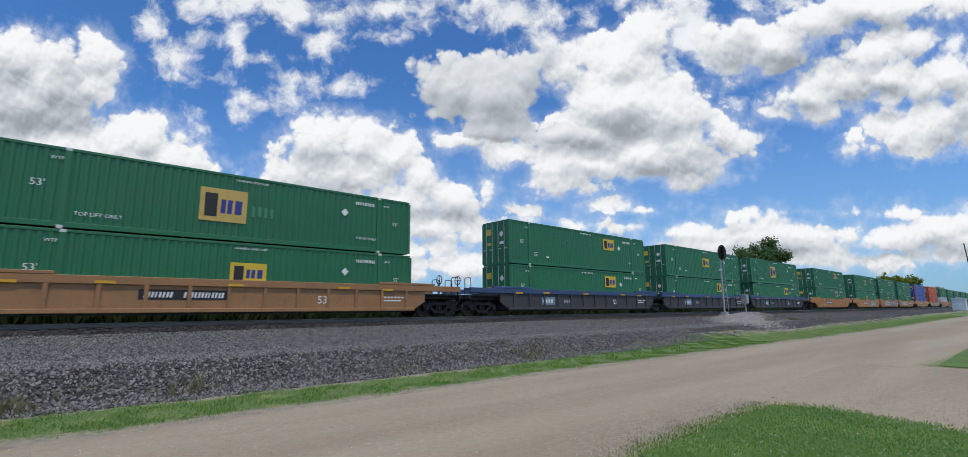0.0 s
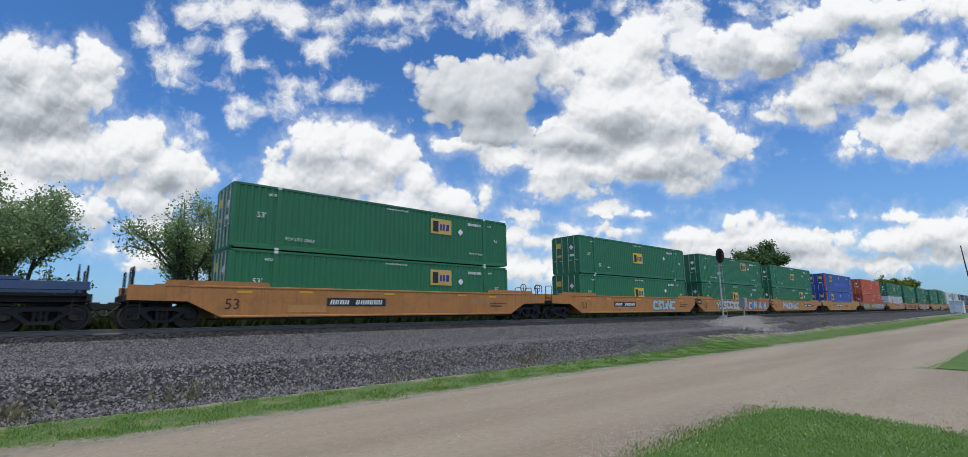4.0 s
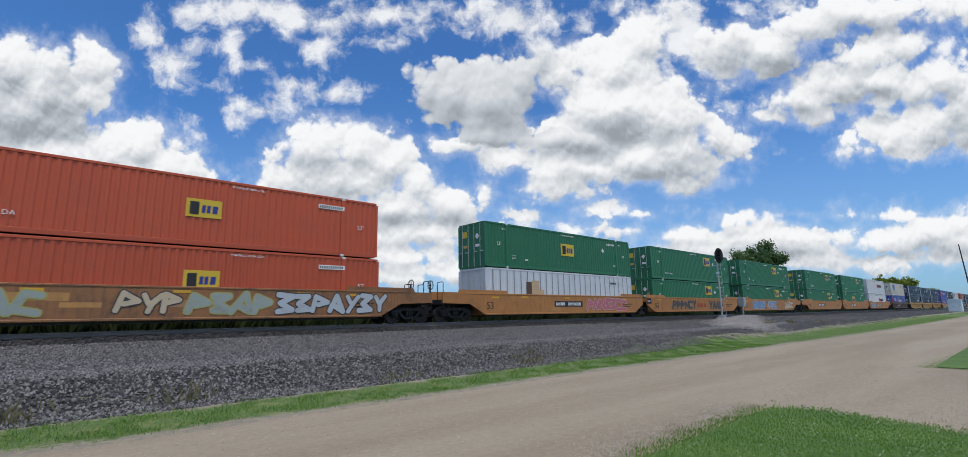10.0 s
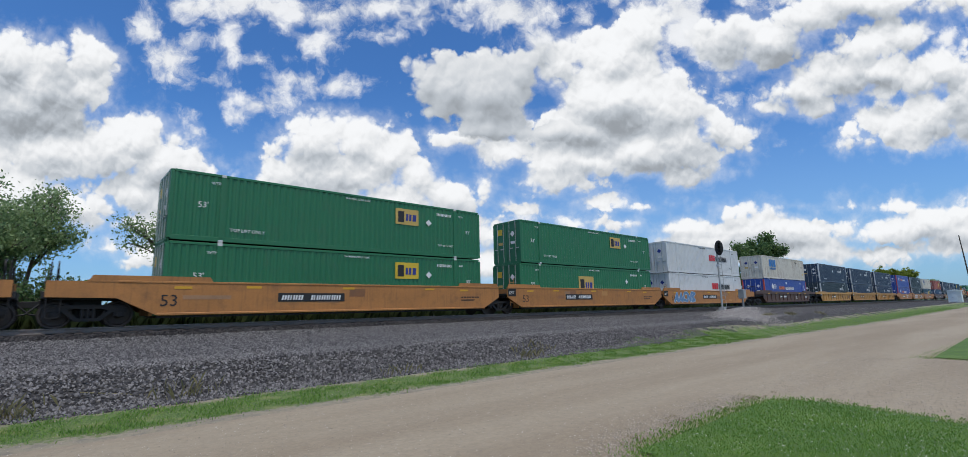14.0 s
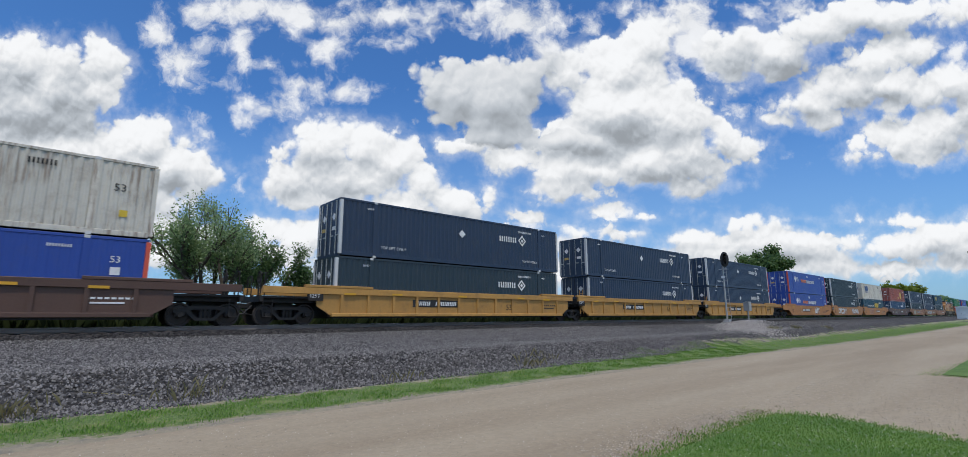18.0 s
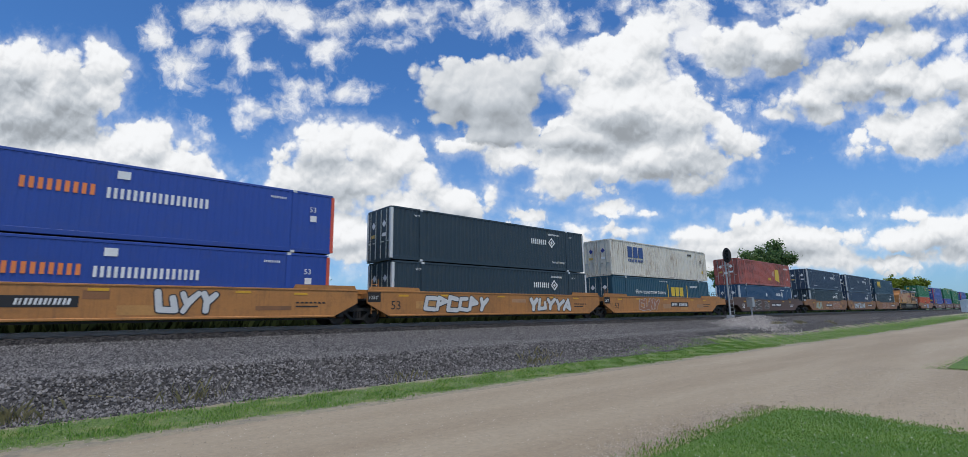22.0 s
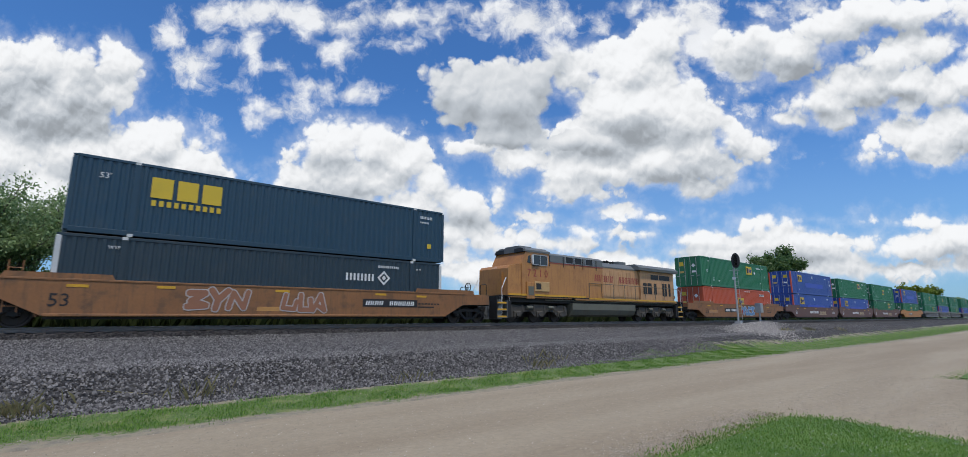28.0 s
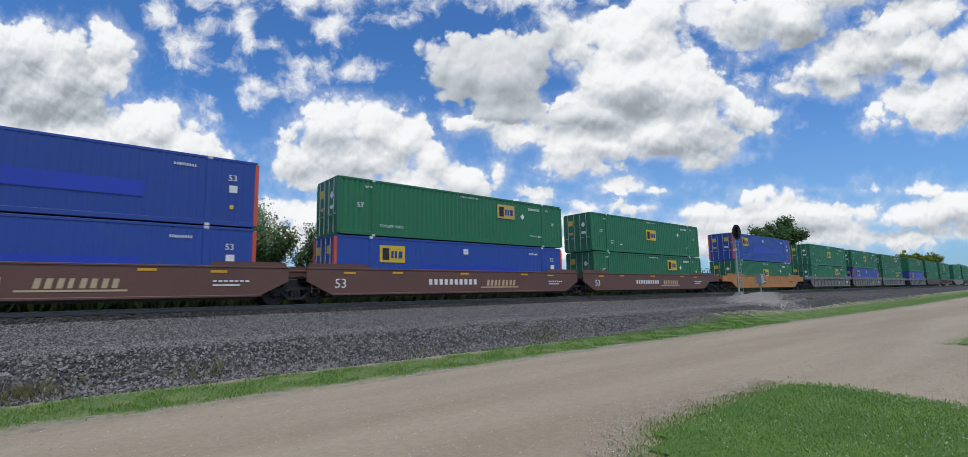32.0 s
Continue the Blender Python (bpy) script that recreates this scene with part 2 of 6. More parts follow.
    def cloud(value):
        value = n.math("SMOOTH_MIN", n.math("SMOOTH_MAX", value, 0.36, 0.1), 0.95, 0.12)
        tint = n.mix(n.step(value, 0.45, 0.92), (0.885, 0.965, 1.06), (0.975, 0.99, 1.01))
        s = n.add("ShaderNodeVectorMath", {0: tint}, op="SCALE")
        nt.links.new(value, s.inputs["Scale"])
        return s.outputs[0]

    col = n.mix(wisp, blue, cloud(n.math("MULTIPLY_ADD", torn, 0.6, 0.86)))
    col = n.mix(cover, col, cloud(lit))
    col = n.mix(n.math("MULTIPLY", grey_cover, inside), col, cloud(grey))
    bg = n.add("ShaderNodeBackground", {"Color": col, "Strength": 1.0})
    nt.links.new(bg.outputs[0], n.add("ShaderNodeOutputWorld").inputs[0])


build_sky()


# ---------------------------------------------------------------- materials
MATS = {}


def mat(name, color, rough=0.6, metal=0.0, vary=0.12, grime=0.0, scale=1.0, bump=0.0, grime_color=(0.09, 0.07, 0.05), streak=0.0, spread=0.0, fine=40.0):
    """A painted or natural surface: base colour with broad and fine variation, grime patches and upright streaks."""
    if name in MATS:
        return MATS[name]
    m = bpy.data.materials.new(name)
    m.use_nodes = True
    nt = m.node_tree
    nt.nodes.clear()
    n = Nodes(nt)
    co = n.add("ShaderNodeTexCoord").outputs["Object"]
    rnd = n.add("ShaderNodeObjectInfo").outputs["Random"]
    co = n.vec("ADD", co, n.add("ShaderNodeCombineXYZ", (n.math("MULTIPLY", rnd, 37.0), n.math("MULTIPLY", rnd, 11.0), 0.0)).outputs[0])
    broad = n.noise(co, 0.7 * scale, 5.0, 0.6)
    small = n.noise(co, fine * scale, 3.0, 0.6)
    k = n.math("MULTIPLY_ADD", n.math("SUBTRACT", broad, 0.5), 2.4 * vary, 1.0)
    k = n.math("MULTIPLY_ADD", n.math("SUBTRACT", small, 0.5), 1.4 * vary, k)
    if spread:
        k = n.math("MULTIPLY_ADD", n.math("SUBTRACT", rnd, 0.5), spread, k)
    base = n.add("ShaderNodeVectorMath", {0: color}, op="SCALE")
    nt.links.new(k, base.inputs["Scale"])
    col = base.outputs[0]
    if grime:
        g = n.step(n.noise(co, 1.7 * scale, 9.0, 0.68), 0.48, 0.72, 0.0, grime)
        col = n.mix(g, col, grime_color)
    if streak:
        sx = n.vec("MULTIPLY", co, (5.0, 5.0, 0.35))
        s = n.step(n.noise(sx, 2.0, 6.0, 0.62), 0.56 - 0.16 * streak, 0.78 - 0.16 * streak, 0.0, streak)
        if streak > 0.6:
            s = n.math("MULTIPLY", s, n.step(n.noise(co, 0.45, 4.0, 0.6), 0.42, 0.56))
        col = n.mix(s, col, grime_color)
    bs = n.add("ShaderNodeBsdfPrincipled", {"Base Color": col, "Roughness": n.math("MULTIPLY_ADD", n.math("SUBTRACT", broad, 0.5), 0.25, rough), "Metallic": metal})
    if bump:
        b = n.add("ShaderNodeBump", {"Strength": bump, "Distance": 0.02, "Height": n.noise(co, fine * scale * 0.7, 4.0, 0.6)})
        nt.links.new(b.outputs[0], bs.inputs["Normal"])
    nt.links.new(bs.outputs[0], n.add("ShaderNodeOutputMaterial").inputs[0])
    MATS[name] = m
    return m


def leaf_mat(name, a, b):
    """Foliage: colour varies from leaf to leaf, with some light coming through."""
    m = bpy.data.materials.new(name)
    m.use_nodes = True
    nt = m.node_tree
    nt.nodes.clear()
    n = Nodes(nt)
    geo = n.add("ShaderNodeNewGeometry")
    co = n.add("ShaderNodeTexCoord").outputs["Object"]
    fac = n.math("MULTIPLY_ADD", n.math("SUBTRACT", n.noise(co, 0.8, 3.0), 0.5), 1.2, geo.outputs["Random Per Island"], clamp=True)
    col = n.mix(fac, a, b)
    d = n.add("ShaderNodeBsdfPrincipled", {"Base Color": col, "Roughness": 0.55})
    t = n.add("ShaderNodeBsdfTranslucent", {"Color": col})
    mx = n.add("ShaderNodeMixShader", (0.5, d.outputs[0], t.outputs[0]))
    nt.links.new(mx.outputs[0], n.add("ShaderNodeOutputMaterial").inputs[0])
    return m


def stones_mat(name, dark, light):
    m = bpy.data.materials.new(name)
    m.use_nodes = True
    nt = m.node_tree
    nt.nodes.clear()
    n = Nodes(nt)
    co = n.add("ShaderNodeTexCoord").outputs["Object"]
    rnd = n.add("ShaderNodeNewGeometry").outputs["Random Per Island"]
    ramp = n.math("POWER", rnd, 1.7)
    col = n.mix(n.math("MULTIPLY_ADD", n.math("SUBTRACT", n.noise(co, 30.0, 3.0), 0.5), 0.5, ramp, clamp=True), dark, light)
    bs = n.add("ShaderNodeBsdfPrincipled", {"Base Color": col, "Roughness": 0.85})
    nt.links.new(bs.outputs[0], n.add("ShaderNodeOutputMaterial").inputs[0])
    return m


def ground_mat(name, cols, scale, bump, mask_scale=0.4, lo=0.42, hi=0.62, fine=60.0, cells=0.0, dist=0.03, stretch=1.0, grit=0.3):
    """Loose ground: two tones in patches, speckle and relief."""
    m = bpy.data.materials.new(name)
    m.use_nodes = True
    nt = m.node_tree
    nt.nodes.clear()
    n = Nodes(nt)
    co = n.add("ShaderNodeTexCoord").outputs["Object"]
    patch = n.step(n.noise(n.vec("MULTIPLY", co, (stretch, 1.0, 1.0)), mask_scale, 6.0, 0.6), lo, hi)
    col = n.mix(patch, cols[0], cols[1])
    speck = n.noise(co, fine, 4.0, 0.7)
    col = n.mix(n.step(speck, 0.55, 0.75), col, cols[2])
    grain = n.step(n.noise(co, scale * 1.3, 9.0, 0.78), 0.3, 0.7, 1.0 - grit, 1.0 + grit)
    k0 = n.add("ShaderNodeVectorMath", {0: col}, op="SCALE")
    nt.links.new(grain, k0.inputs["Scale"])
    col = k0.outputs[0]
    h = n.noise(co, scale, 8.0, 0.65)
    if cells:
        vor = n.add("ShaderNodeTexVoronoi", {"Vector": co, "Scale": cells})
        h = n.math("SUBTRACT", h, n.math("MULTIPLY", vor.outputs["Distance"], 0.9))
        tone = n.add("ShaderNodeSeparateColor", (vor.outputs["Color"],)).outputs[0]
        k = n.add("ShaderNodeVectorMath", {0: col}, op="SCALE")
        nt.links.new(n.step(tone, 0.0, 1.0, 0.45, 1.5), k.inputs["Scale"])
        col = k.outputs[0]
    b = n.add("ShaderNodeBump", {"Strength": bump, "Distance": dist, "Height": h})
    bs = n.add("ShaderNodeBsdfPrincipled", {"Base Color": col, "Roughness": 0.93})
    nt.links.new(b.outputs[0], bs.inputs["Normal"])
    nt.links.new(bs.outputs[0], n.add("ShaderNodeOutputMaterial").inputs[0])
    return m


def verge_mat(name):
    """Dirt with a ragged band of turf along the road."""
    m = bpy.data.materials.new(name)
    m.use_nodes = True
    nt = m.node_tree
    nt.nodes.clear()
    n = Nodes(nt)
    co = n.add("ShaderNodeTexCoord").outputs["Object"]
    across = n.add("ShaderNodeSeparateXYZ", (n.add("ShaderNodeTexCoord").outputs["UV"],)).outputs[1]
    band = n.math("MULTIPLY_ADD", n.math("ABSOLUTE", n.math("SUBTRACT", across, 0.53)), -2.7, 1.15)
    k = n.math("MULTIPLY_ADD", n.math("SUBTRACT", n.noise(co, 0.9, 5.0, 0.6), 0.5), 1.5, band)
    k = n.math("MULTIPLY_ADD", n.math("SUBTRACT", n.noise(co, 11.0, 5.0, 0.65), 0.5), 1.3, k)
    dirt = n.mix(n.step(n.noise(co, 6.0, 6.0, 0.65), 0.35, 0.7), (0.30, 0.258, 0.178), (0.20, 0.178, 0.138))
    turf = n.mix(n.step(n.noise(co, 28.0, 5.0, 0.7), 0.35, 0.65), (0.05, 0.10, 0.02), (0.145, 0.21, 0.05))
    turf = n.mix(n.step(n.noise(co, 1.7, 4.0), 0.5, 0.75), turf, (0.22, 0.23, 0.08))
    b = n.add("ShaderNodeBump", {"Strength": 0.9, "Distance": 0.03, "Height": n.noise(co, 24.0, 6.0, 0.7)})
    bs = n.add("ShaderNodeBsdfPrincipled", {"Base Color": n.mix(n.step(k, 0.12, 0.42), dirt, turf), "Roughness": 0.93})
    nt.links.new(b.outputs[0], bs.inputs["Normal"])
    nt.links.new(bs.outputs[0], n.add("ShaderNodeOutputMaterial").inputs[0])
    return m


RUST = (0.12, 0.055, 0.03)
M_STEEL_DARK = mat("dark_steel", (0.018, 0.017, 0.016), 0.65, 0.2, 0.3, 0.4, grime_color=(0.05, 0.035, 0.025))
M_RAIL = mat("rail_steel", (0.17, 0.155, 0.145), 0.55, 0.4, 0.25, 0.4, 2.0, grime_color=RUST)
M_RAILTOP = mat("rail_head", (0.42, 0.41, 0.40), 0.35, 1.0, 0.1)
M_TIE = mat("tie_wood", (0.06, 0.05, 0.045), 0.9, 0.0, 0.3, 0.3, 3.0, 0.4)
M_WHEEL = mat("wheel_steel", (0.05, 0.042, 0.038), 0.55, 0.5, 0.2, 0.4)
M_WHITE = mat("white_marking", (0.72, 0.73, 0.72), 0.6, vary=0.08, grime=0.18, scale=2.0)
M_BLACK = mat("black_marking", (0.015, 0.015, 0.016), 0.6)
M_YELLOW = mat("yellow_stripe", (0.62, 0.33, 0.02), 0.55, vary=0.12, grime=0.25, scale=2.0)
M_LOGO_Y = mat("logo_yellow", (0.62, 0.43, 0.03), 0.55, vary=0.06, grime=0.1)
M_LOGO_TAN = mat("logo_tan", (0.52, 0.36, 0.10), 0.6, vary=0.1, grime=0.15)
M_NAVY = mat("logo_navy", (0.02, 0.035, 0.22), 0.6)
M_GEAR = mat("door_gear", (0.40, 0.44, 0.42), 0.55, 0.2, 0.15, 0.3, 2.0)
M_GALV = mat("galvanised_steel", (0.42, 0.43, 0.43), 0.5, 0.6, 0.12, 0.2, 2.0)


# ---------------------------------------------------------------- mesh helpers
class Geo:
    """Collects faces of one mesh."""

    def __init__(self):
        self.v, self.f = [], []

    def face(self, pts):
        i = len(self.v)
        self.v.extend(pts)
        self.f.append(tuple(range(i, i + len(pts))))

    def box(self, x0, x1, y0, y1, z0, z1, c=0.0):
        """A box; c chamfers its upright and long edges."""
        if c:
            return self.prism([(y0 + c, z0), (y1 - c, z0), (y1, z0 + c), (y1, z1 - c), (y1 - c, z1), (y0 + c, z1), (y0, z1 - c), (y0, z0 + c)], "x", x0, x1)
        i = len(self.v)
        self.v.extend([(x, y, z) for z in (z0, z1) for y in (y0, y1) for x in (x0, x1)])
        self.f.extend([tuple(i + k for k in q) for q in ((0, 2, 3, 1), (4, 5, 7, 6), (0, 1, 5, 4), (2, 6, 7, 3), (0, 4, 6, 2), (1, 3, 7, 5))])
        return self

    def prism(self, poly, axis, a, b, caps=True):
        """A polygon drawn out along an axis. poly holds the two other coordinates in x, y, z order."""
        def place(p, s):
            return {"x": (s, p[0], p[1]), "y": (p[0], s, p[1]), "z": (p[0], p[1], s)}[axis]
        i, k = len(self.v), len(poly)
        self.v.extend([place(p, a) for p in poly])
        self.v.extend([place(p, b) for p in poly])
        for j in range(k):
            self.f.append((i + j, i + (j + 1) % k, i + k + (j + 1) % k, i + k + j))
        if caps:
            self.f.append(tuple(range(i + k - 1, i - 1, -1)))
            self.f.append(tuple(range(i + k, i + 2 * k)))
        return self

    def rod(self, a, b, r, seg=6, r2=None):
        """A round bar from a to b."""
        a, b = Vector(a), Vector(b)
        w = (b - a).normalized()
        s = w.orthogonal().normalized()
        o = w.cross(s)
        i = len(self.v)
        for c, rr in ((a, r), (b, r if r2 is None else r2)):
            for j in range(seg):
                t = 2 * math.pi * j / seg
                self.v.append(tuple(c + rr * (math.cos(t) * s + math.sin(t) * o)))
        for j in range(seg):
            self.f.append((i + j, i + (j + 1) % seg, i + seg + (j + 1) % seg, i + seg + j))
        self.f.append(tuple(range(i + seg - 1, i - 1, -1)))
        self.f.append(tuple(range(i + seg, i + 2 * seg)))
        return self

    def pipe(self, pts, r, seg=6):
        """One bent round bar through the points."""
        pts = [Vector(q) for q in pts]
        i, k = len(self.v), len(pts)
        side = (pts[1] - pts[0]).orthogonal().normalized()
        for j, c in enumerate(pts):
            w = ((pts[min(j + 1, k - 1)] - c).normalized() + (c - pts[max(j - 1, 0)]).normalized()).normalized()
            side = (side - w * side.dot(w)).normalized() if abs(side.dot(w)) < 0.98 else w.orthogonal().normalized()
            o = w.cross(side)
            for a in range(seg):
                t = 2 * math.pi * a / seg
                self.v.append(tuple(c + r * (math.cos(t) * side + math.sin(t) * o)))
        for j in range(k - 1):
            for a in range(seg):
                b = i + j * seg
                self.f.append((b + a, b + (a + 1) % seg, b + seg + (a + 1) % seg, b + seg + a))
        self.f.append(tuple(range(i + seg - 1, i - 1, -1)))
        self.f.append(tuple(range(i + (k - 1) * seg, i + k * seg)))
        return self

    def lathe(self, profile, centre, axis="y", seg=20):
        """A turned form: profile of (radius, along) pairs about an axis through centre."""
        i, k = len(self.v), len(profile)
        for j in range(seg):
            t = 2 * math.pi * j / seg
            for r, s in profile:
                c, d = r * math.cos(t), r * math.sin(t)
                q = (c, s, d) if axis == "y" else ((c, d, s) if axis == "z" else (s, c, d))
                self.v.append(tuple(Vector(centre) + Vector(q)))
        for j in range(seg):
            for m in range(k - 1):
                a, b = i + j * k + m, i + ((j + 1) % seg) * k + m
                self.f.append((a, a + 1, b + 1, b))
        return self

    def mesh(self, name, material):
        me = bpy.data.meshes.new(name)
        me.from_pydata(self.v, [], self.f)
        if material:
            me.materials.append(material)
        bm = bmesh.new()
        bm.from_mesh(me)
        bmesh.ops.recalc_face_normals(bm, faces=bm.faces)
        bm.to_mesh(me)
        bm.free()
        return me


MESHES = {}


def part(name, geo, material, parent=None, label="", m=None, key=None):
    """Links a mesh as one object, under a thing or a part. With a key the mesh is made once and shared."""
    if key is not None:
        key = (name, key, material.name)
        if key not in MESHES:
            MESHES[key] = (geo() if callable(geo) else geo).mesh(name, material)
        me = MESHES[key]
    else:
        me = (geo() if callable(geo) else geo).mesh(name, material)
    ob = new(name, me)
    if parent is not None:
        ob.parent = parent
    if m is not None:
        ob.matrix_basis = m
    if label:
        ob["label"] = label
    if name == "lettering":
        ob["kind"] = "stuff"
    return ob


def raw_mesh(name, verts, faces, material):
    """A big mesh of equal faces from number arrays."""
    me = bpy.data.meshes.new(name)
    me.vertices.add(len(verts))
    me.vertices.foreach_set("co", np.asarray(verts, dtype=np.float32).ravel())
    faces = np.asarray(faces, dtype=np.int32)
    k = faces.shape[1]
    me.loops.add(faces.size)
    me.loops.foreach_set("vertex_index", faces.ravel())
    me.polygons.add(len(faces))
    me.polygons.foreach_set("loop_start", np.arange(0, faces.size, k, dtype=np.int32))
    me.polygons.foreach_set("loop_total", np.full(len(faces), k, dtype=np.int32))
    me.materials.append(material)
    me.update()
    me.validate()
    return me


TEXTS = {}


def text_part(words, size, material, parent, x, z, y, name="marking"):
    """Lettering on an upright face that looks towards -y; x, z: its lower left corner."""
    key = (words, material.name)
    if key not in TEXTS:
        cu = bpy.data.curves.new("marking", "FONT")
        cu.body, cu.size, cu.resolution_u = words, 1.0, 2
        cu.extrude = 0.004
        tmp = bpy.data.objects.new("marking", cu)
        scene.collection.objects.link(tmp)
        me = bpy.data.meshes.new_from_object(tmp)
        bpy.data.objects.remove(tmp)
        me.materials.clear()
        me.materials.append(material)
        TEXTS[key] = me
    ob = new(name, TEXTS[key])
    ob.parent = parent
    ob.matrix_basis = Matrix.Translation((x, y, z)) @ Euler((radians(90), 0, 0)).to_matrix().to_4x4() @ Matrix.Diagonal((size, size, 1, 1))
    return ob


def ground_z(x, y):
    """Height of the ground: road level, railway bank with its bench, field beyond; mound of the signal."""
    prof_y = (-4000, -13.0, -11.6, -10.35, -9.8, -4.0, -1.6, -0.1, 0.1, 0.35, 2.3, 2.6, 3.6, 4.4, 7.0, 9.0, 4000)
    prof_z = (-1.25, -1.25, -1.14, -0.68, -0.62, -0.52, -0.47, -0.41, -0.395, -0.225, -0.225, -0.40, -0.43, -0.46, -0.95, -1.25, -1.25)
    z = np.interp(y, prof_y, prof_z)
    mound = np.exp(-(((x - 43.2) / 4.2) ** 2 + ((y + 6.4) / 2.4) ** 2) * 1.2) * 0.5
    return z + mound


def lift_noise(x, y, s, a):
    return a * (np.sin(x * s * 1.7 + np.cos(y * s * 1.3) * 2) * 0.5 + np.sin(y * s * 2.3 + x * s * 0.9 + 1.0) * 0.3 + np.sin(x * s * 5.1 - y * s * 3.7) * 0.2)


# ---------------------------------------------------------------- ground, road, track
M_FIELD = ground_mat("field_grass", ((0.07, 0.115, 0.03), (0.11, 0.15, 0.045), (0.13, 0.14, 0.06)), 6.0, 0.6, 0.15)
M_ROAD = ground_mat("dirt_road", ((0.325, 0.270, 0.188), (0.245, 0.193, 0.128), (0.385, 0.33, 0.243)), 9.0, 0.45, 0.5, 0.30, 0.72, 45.0, 0.0, 0.02, 0.12, 0.12)
M_BALLAST = ground_mat("ballast_bed", ((0.038, 0.036, 0.035), (0.064, 0.060, 0.058), (0.105, 0.10, 0.096)), 14.0, 1.0, 0.22, 0.40, 0.66, 30.0, 16.0, 0.05)
M_LAWN = ground_mat("lawn_soil", ((0.065, 0.13, 0.022), (0.10, 0.17, 0.032), (0.15, 0.15, 0.06)), 9.0, 0.8, 0.9)
M_STONE = stones_mat("ballast_stone", (0.014, 0.013, 0.014), (0.212, 0.203, 0.199))
M_STONE_WARM = stones_mat("mound_stone", (0.12, 0.112, 0.105), (0.40, 0.375, 0.35))
M_PEBBLE = stones_mat("road_pebble", (0.22, 0.185, 0.135), (0.52, 0.46, 0.38))
M_GRASS = leaf_mat("grass_blade", (0.10, 0.235, 0.035), (0.25, 0.40, 0.075))
M_DRYGRASS = leaf_mat("dry_weed", (0.16, 0.15, 0.06), (0.30, 0.26, 0.13))
rng = np.random.default_rng(4)


def sheet(name, xs, ys, material, dz, rough_a=0.0, rough_s=1.0):
    X, Y = np.meshgrid(xs, ys)
    Z = ground_z(X, Y) + dz + lift_noise(X, Y, rough_s, rough_a)
    verts = np.stack([X, Y, Z], -1).reshape(-1, 3)
    w, h = len(xs), len(ys)
    i = (np.arange(h - 1)[:, None] * w + np.arange(w - 1)[None, :]).ravel()
    ob = new(name, raw_mesh(name, verts, np.stack([i, i + 1, i + w + 1, i + w], -1), material))
    for p in ob.data.polygons:
        p.use_smooth = True
    return ob


def span(a, b, near, far, step):
    """Even steps between near and far, growing steps outside."""
    mid = list(np.arange(near, far + 1e-6, step))
    out, s = [], step
    x = far
    while x < b:
        s *= 1.5
        x += s
        out.append(min(x, b))
    low, s, x = [], step, near
    while x > a:
        s *= 1.5
        x -= s
        low.append(max(x, a))
    return np.array(low[::-1] + mid + out)


YS = np.array([-3500, -900, -200, -60, -35, -28, -24, -22, -20, -18, -16, -15, -14, -13, -12.4, -11.6, -11.2, -10.8, -10.35, -10.0, -9.6, -9, -8, -7, -6, -5, -4, -3, -2, -1.6, -0.1, 0.1, 0.35, 1.3, 2.3, 2.6, 3.6, 4.4, 5.2, 6, 7, 8, 9, 12, 20, 50, 200, 900, 3500], float)
XS = span(-3500, 3500, -14, 70, 0.8)
ground = tagged(sheet("ground", XS, YS, M_FIELD, 0.0), "flat green field with short rough grass", "ground", kind="structure")
road = tagged(sheet("road", span(-400, 700, -12, 60, 0.6), np.arange(-21.0, -13.3, 0.35), M_ROAD, 0.012, 0.010, 1.1), "light tan dirt and gravel road", "road", kind="structure")
driveway = tagged(sheet("driveway", np.arange(8.6, 18.4, 0.4), np.arange(-60, -20.6, 0.6), M_ROAD, 0.016, 0.010, 1.1), "dirt driveway joining the gravel road", "road", kind="structure")
bank = tagged(sheet("railway_bank", span(-500, 900, -10, 70, 0.25), np.concatenate([np.arange(-11.62, -1.2, 0.22), np.array([-1.0, -0.7, -0.4, -0.1, 0.1, 0.35, 1.3, 2.3, 2.6, 3.1, 3.6]), np.arange(4.4, 9, 0.7)]), M_BALLAST, 0.022, 0.018, 2.2), "grey crushed stone ballast bank under the track", "ballast", kind="structure")


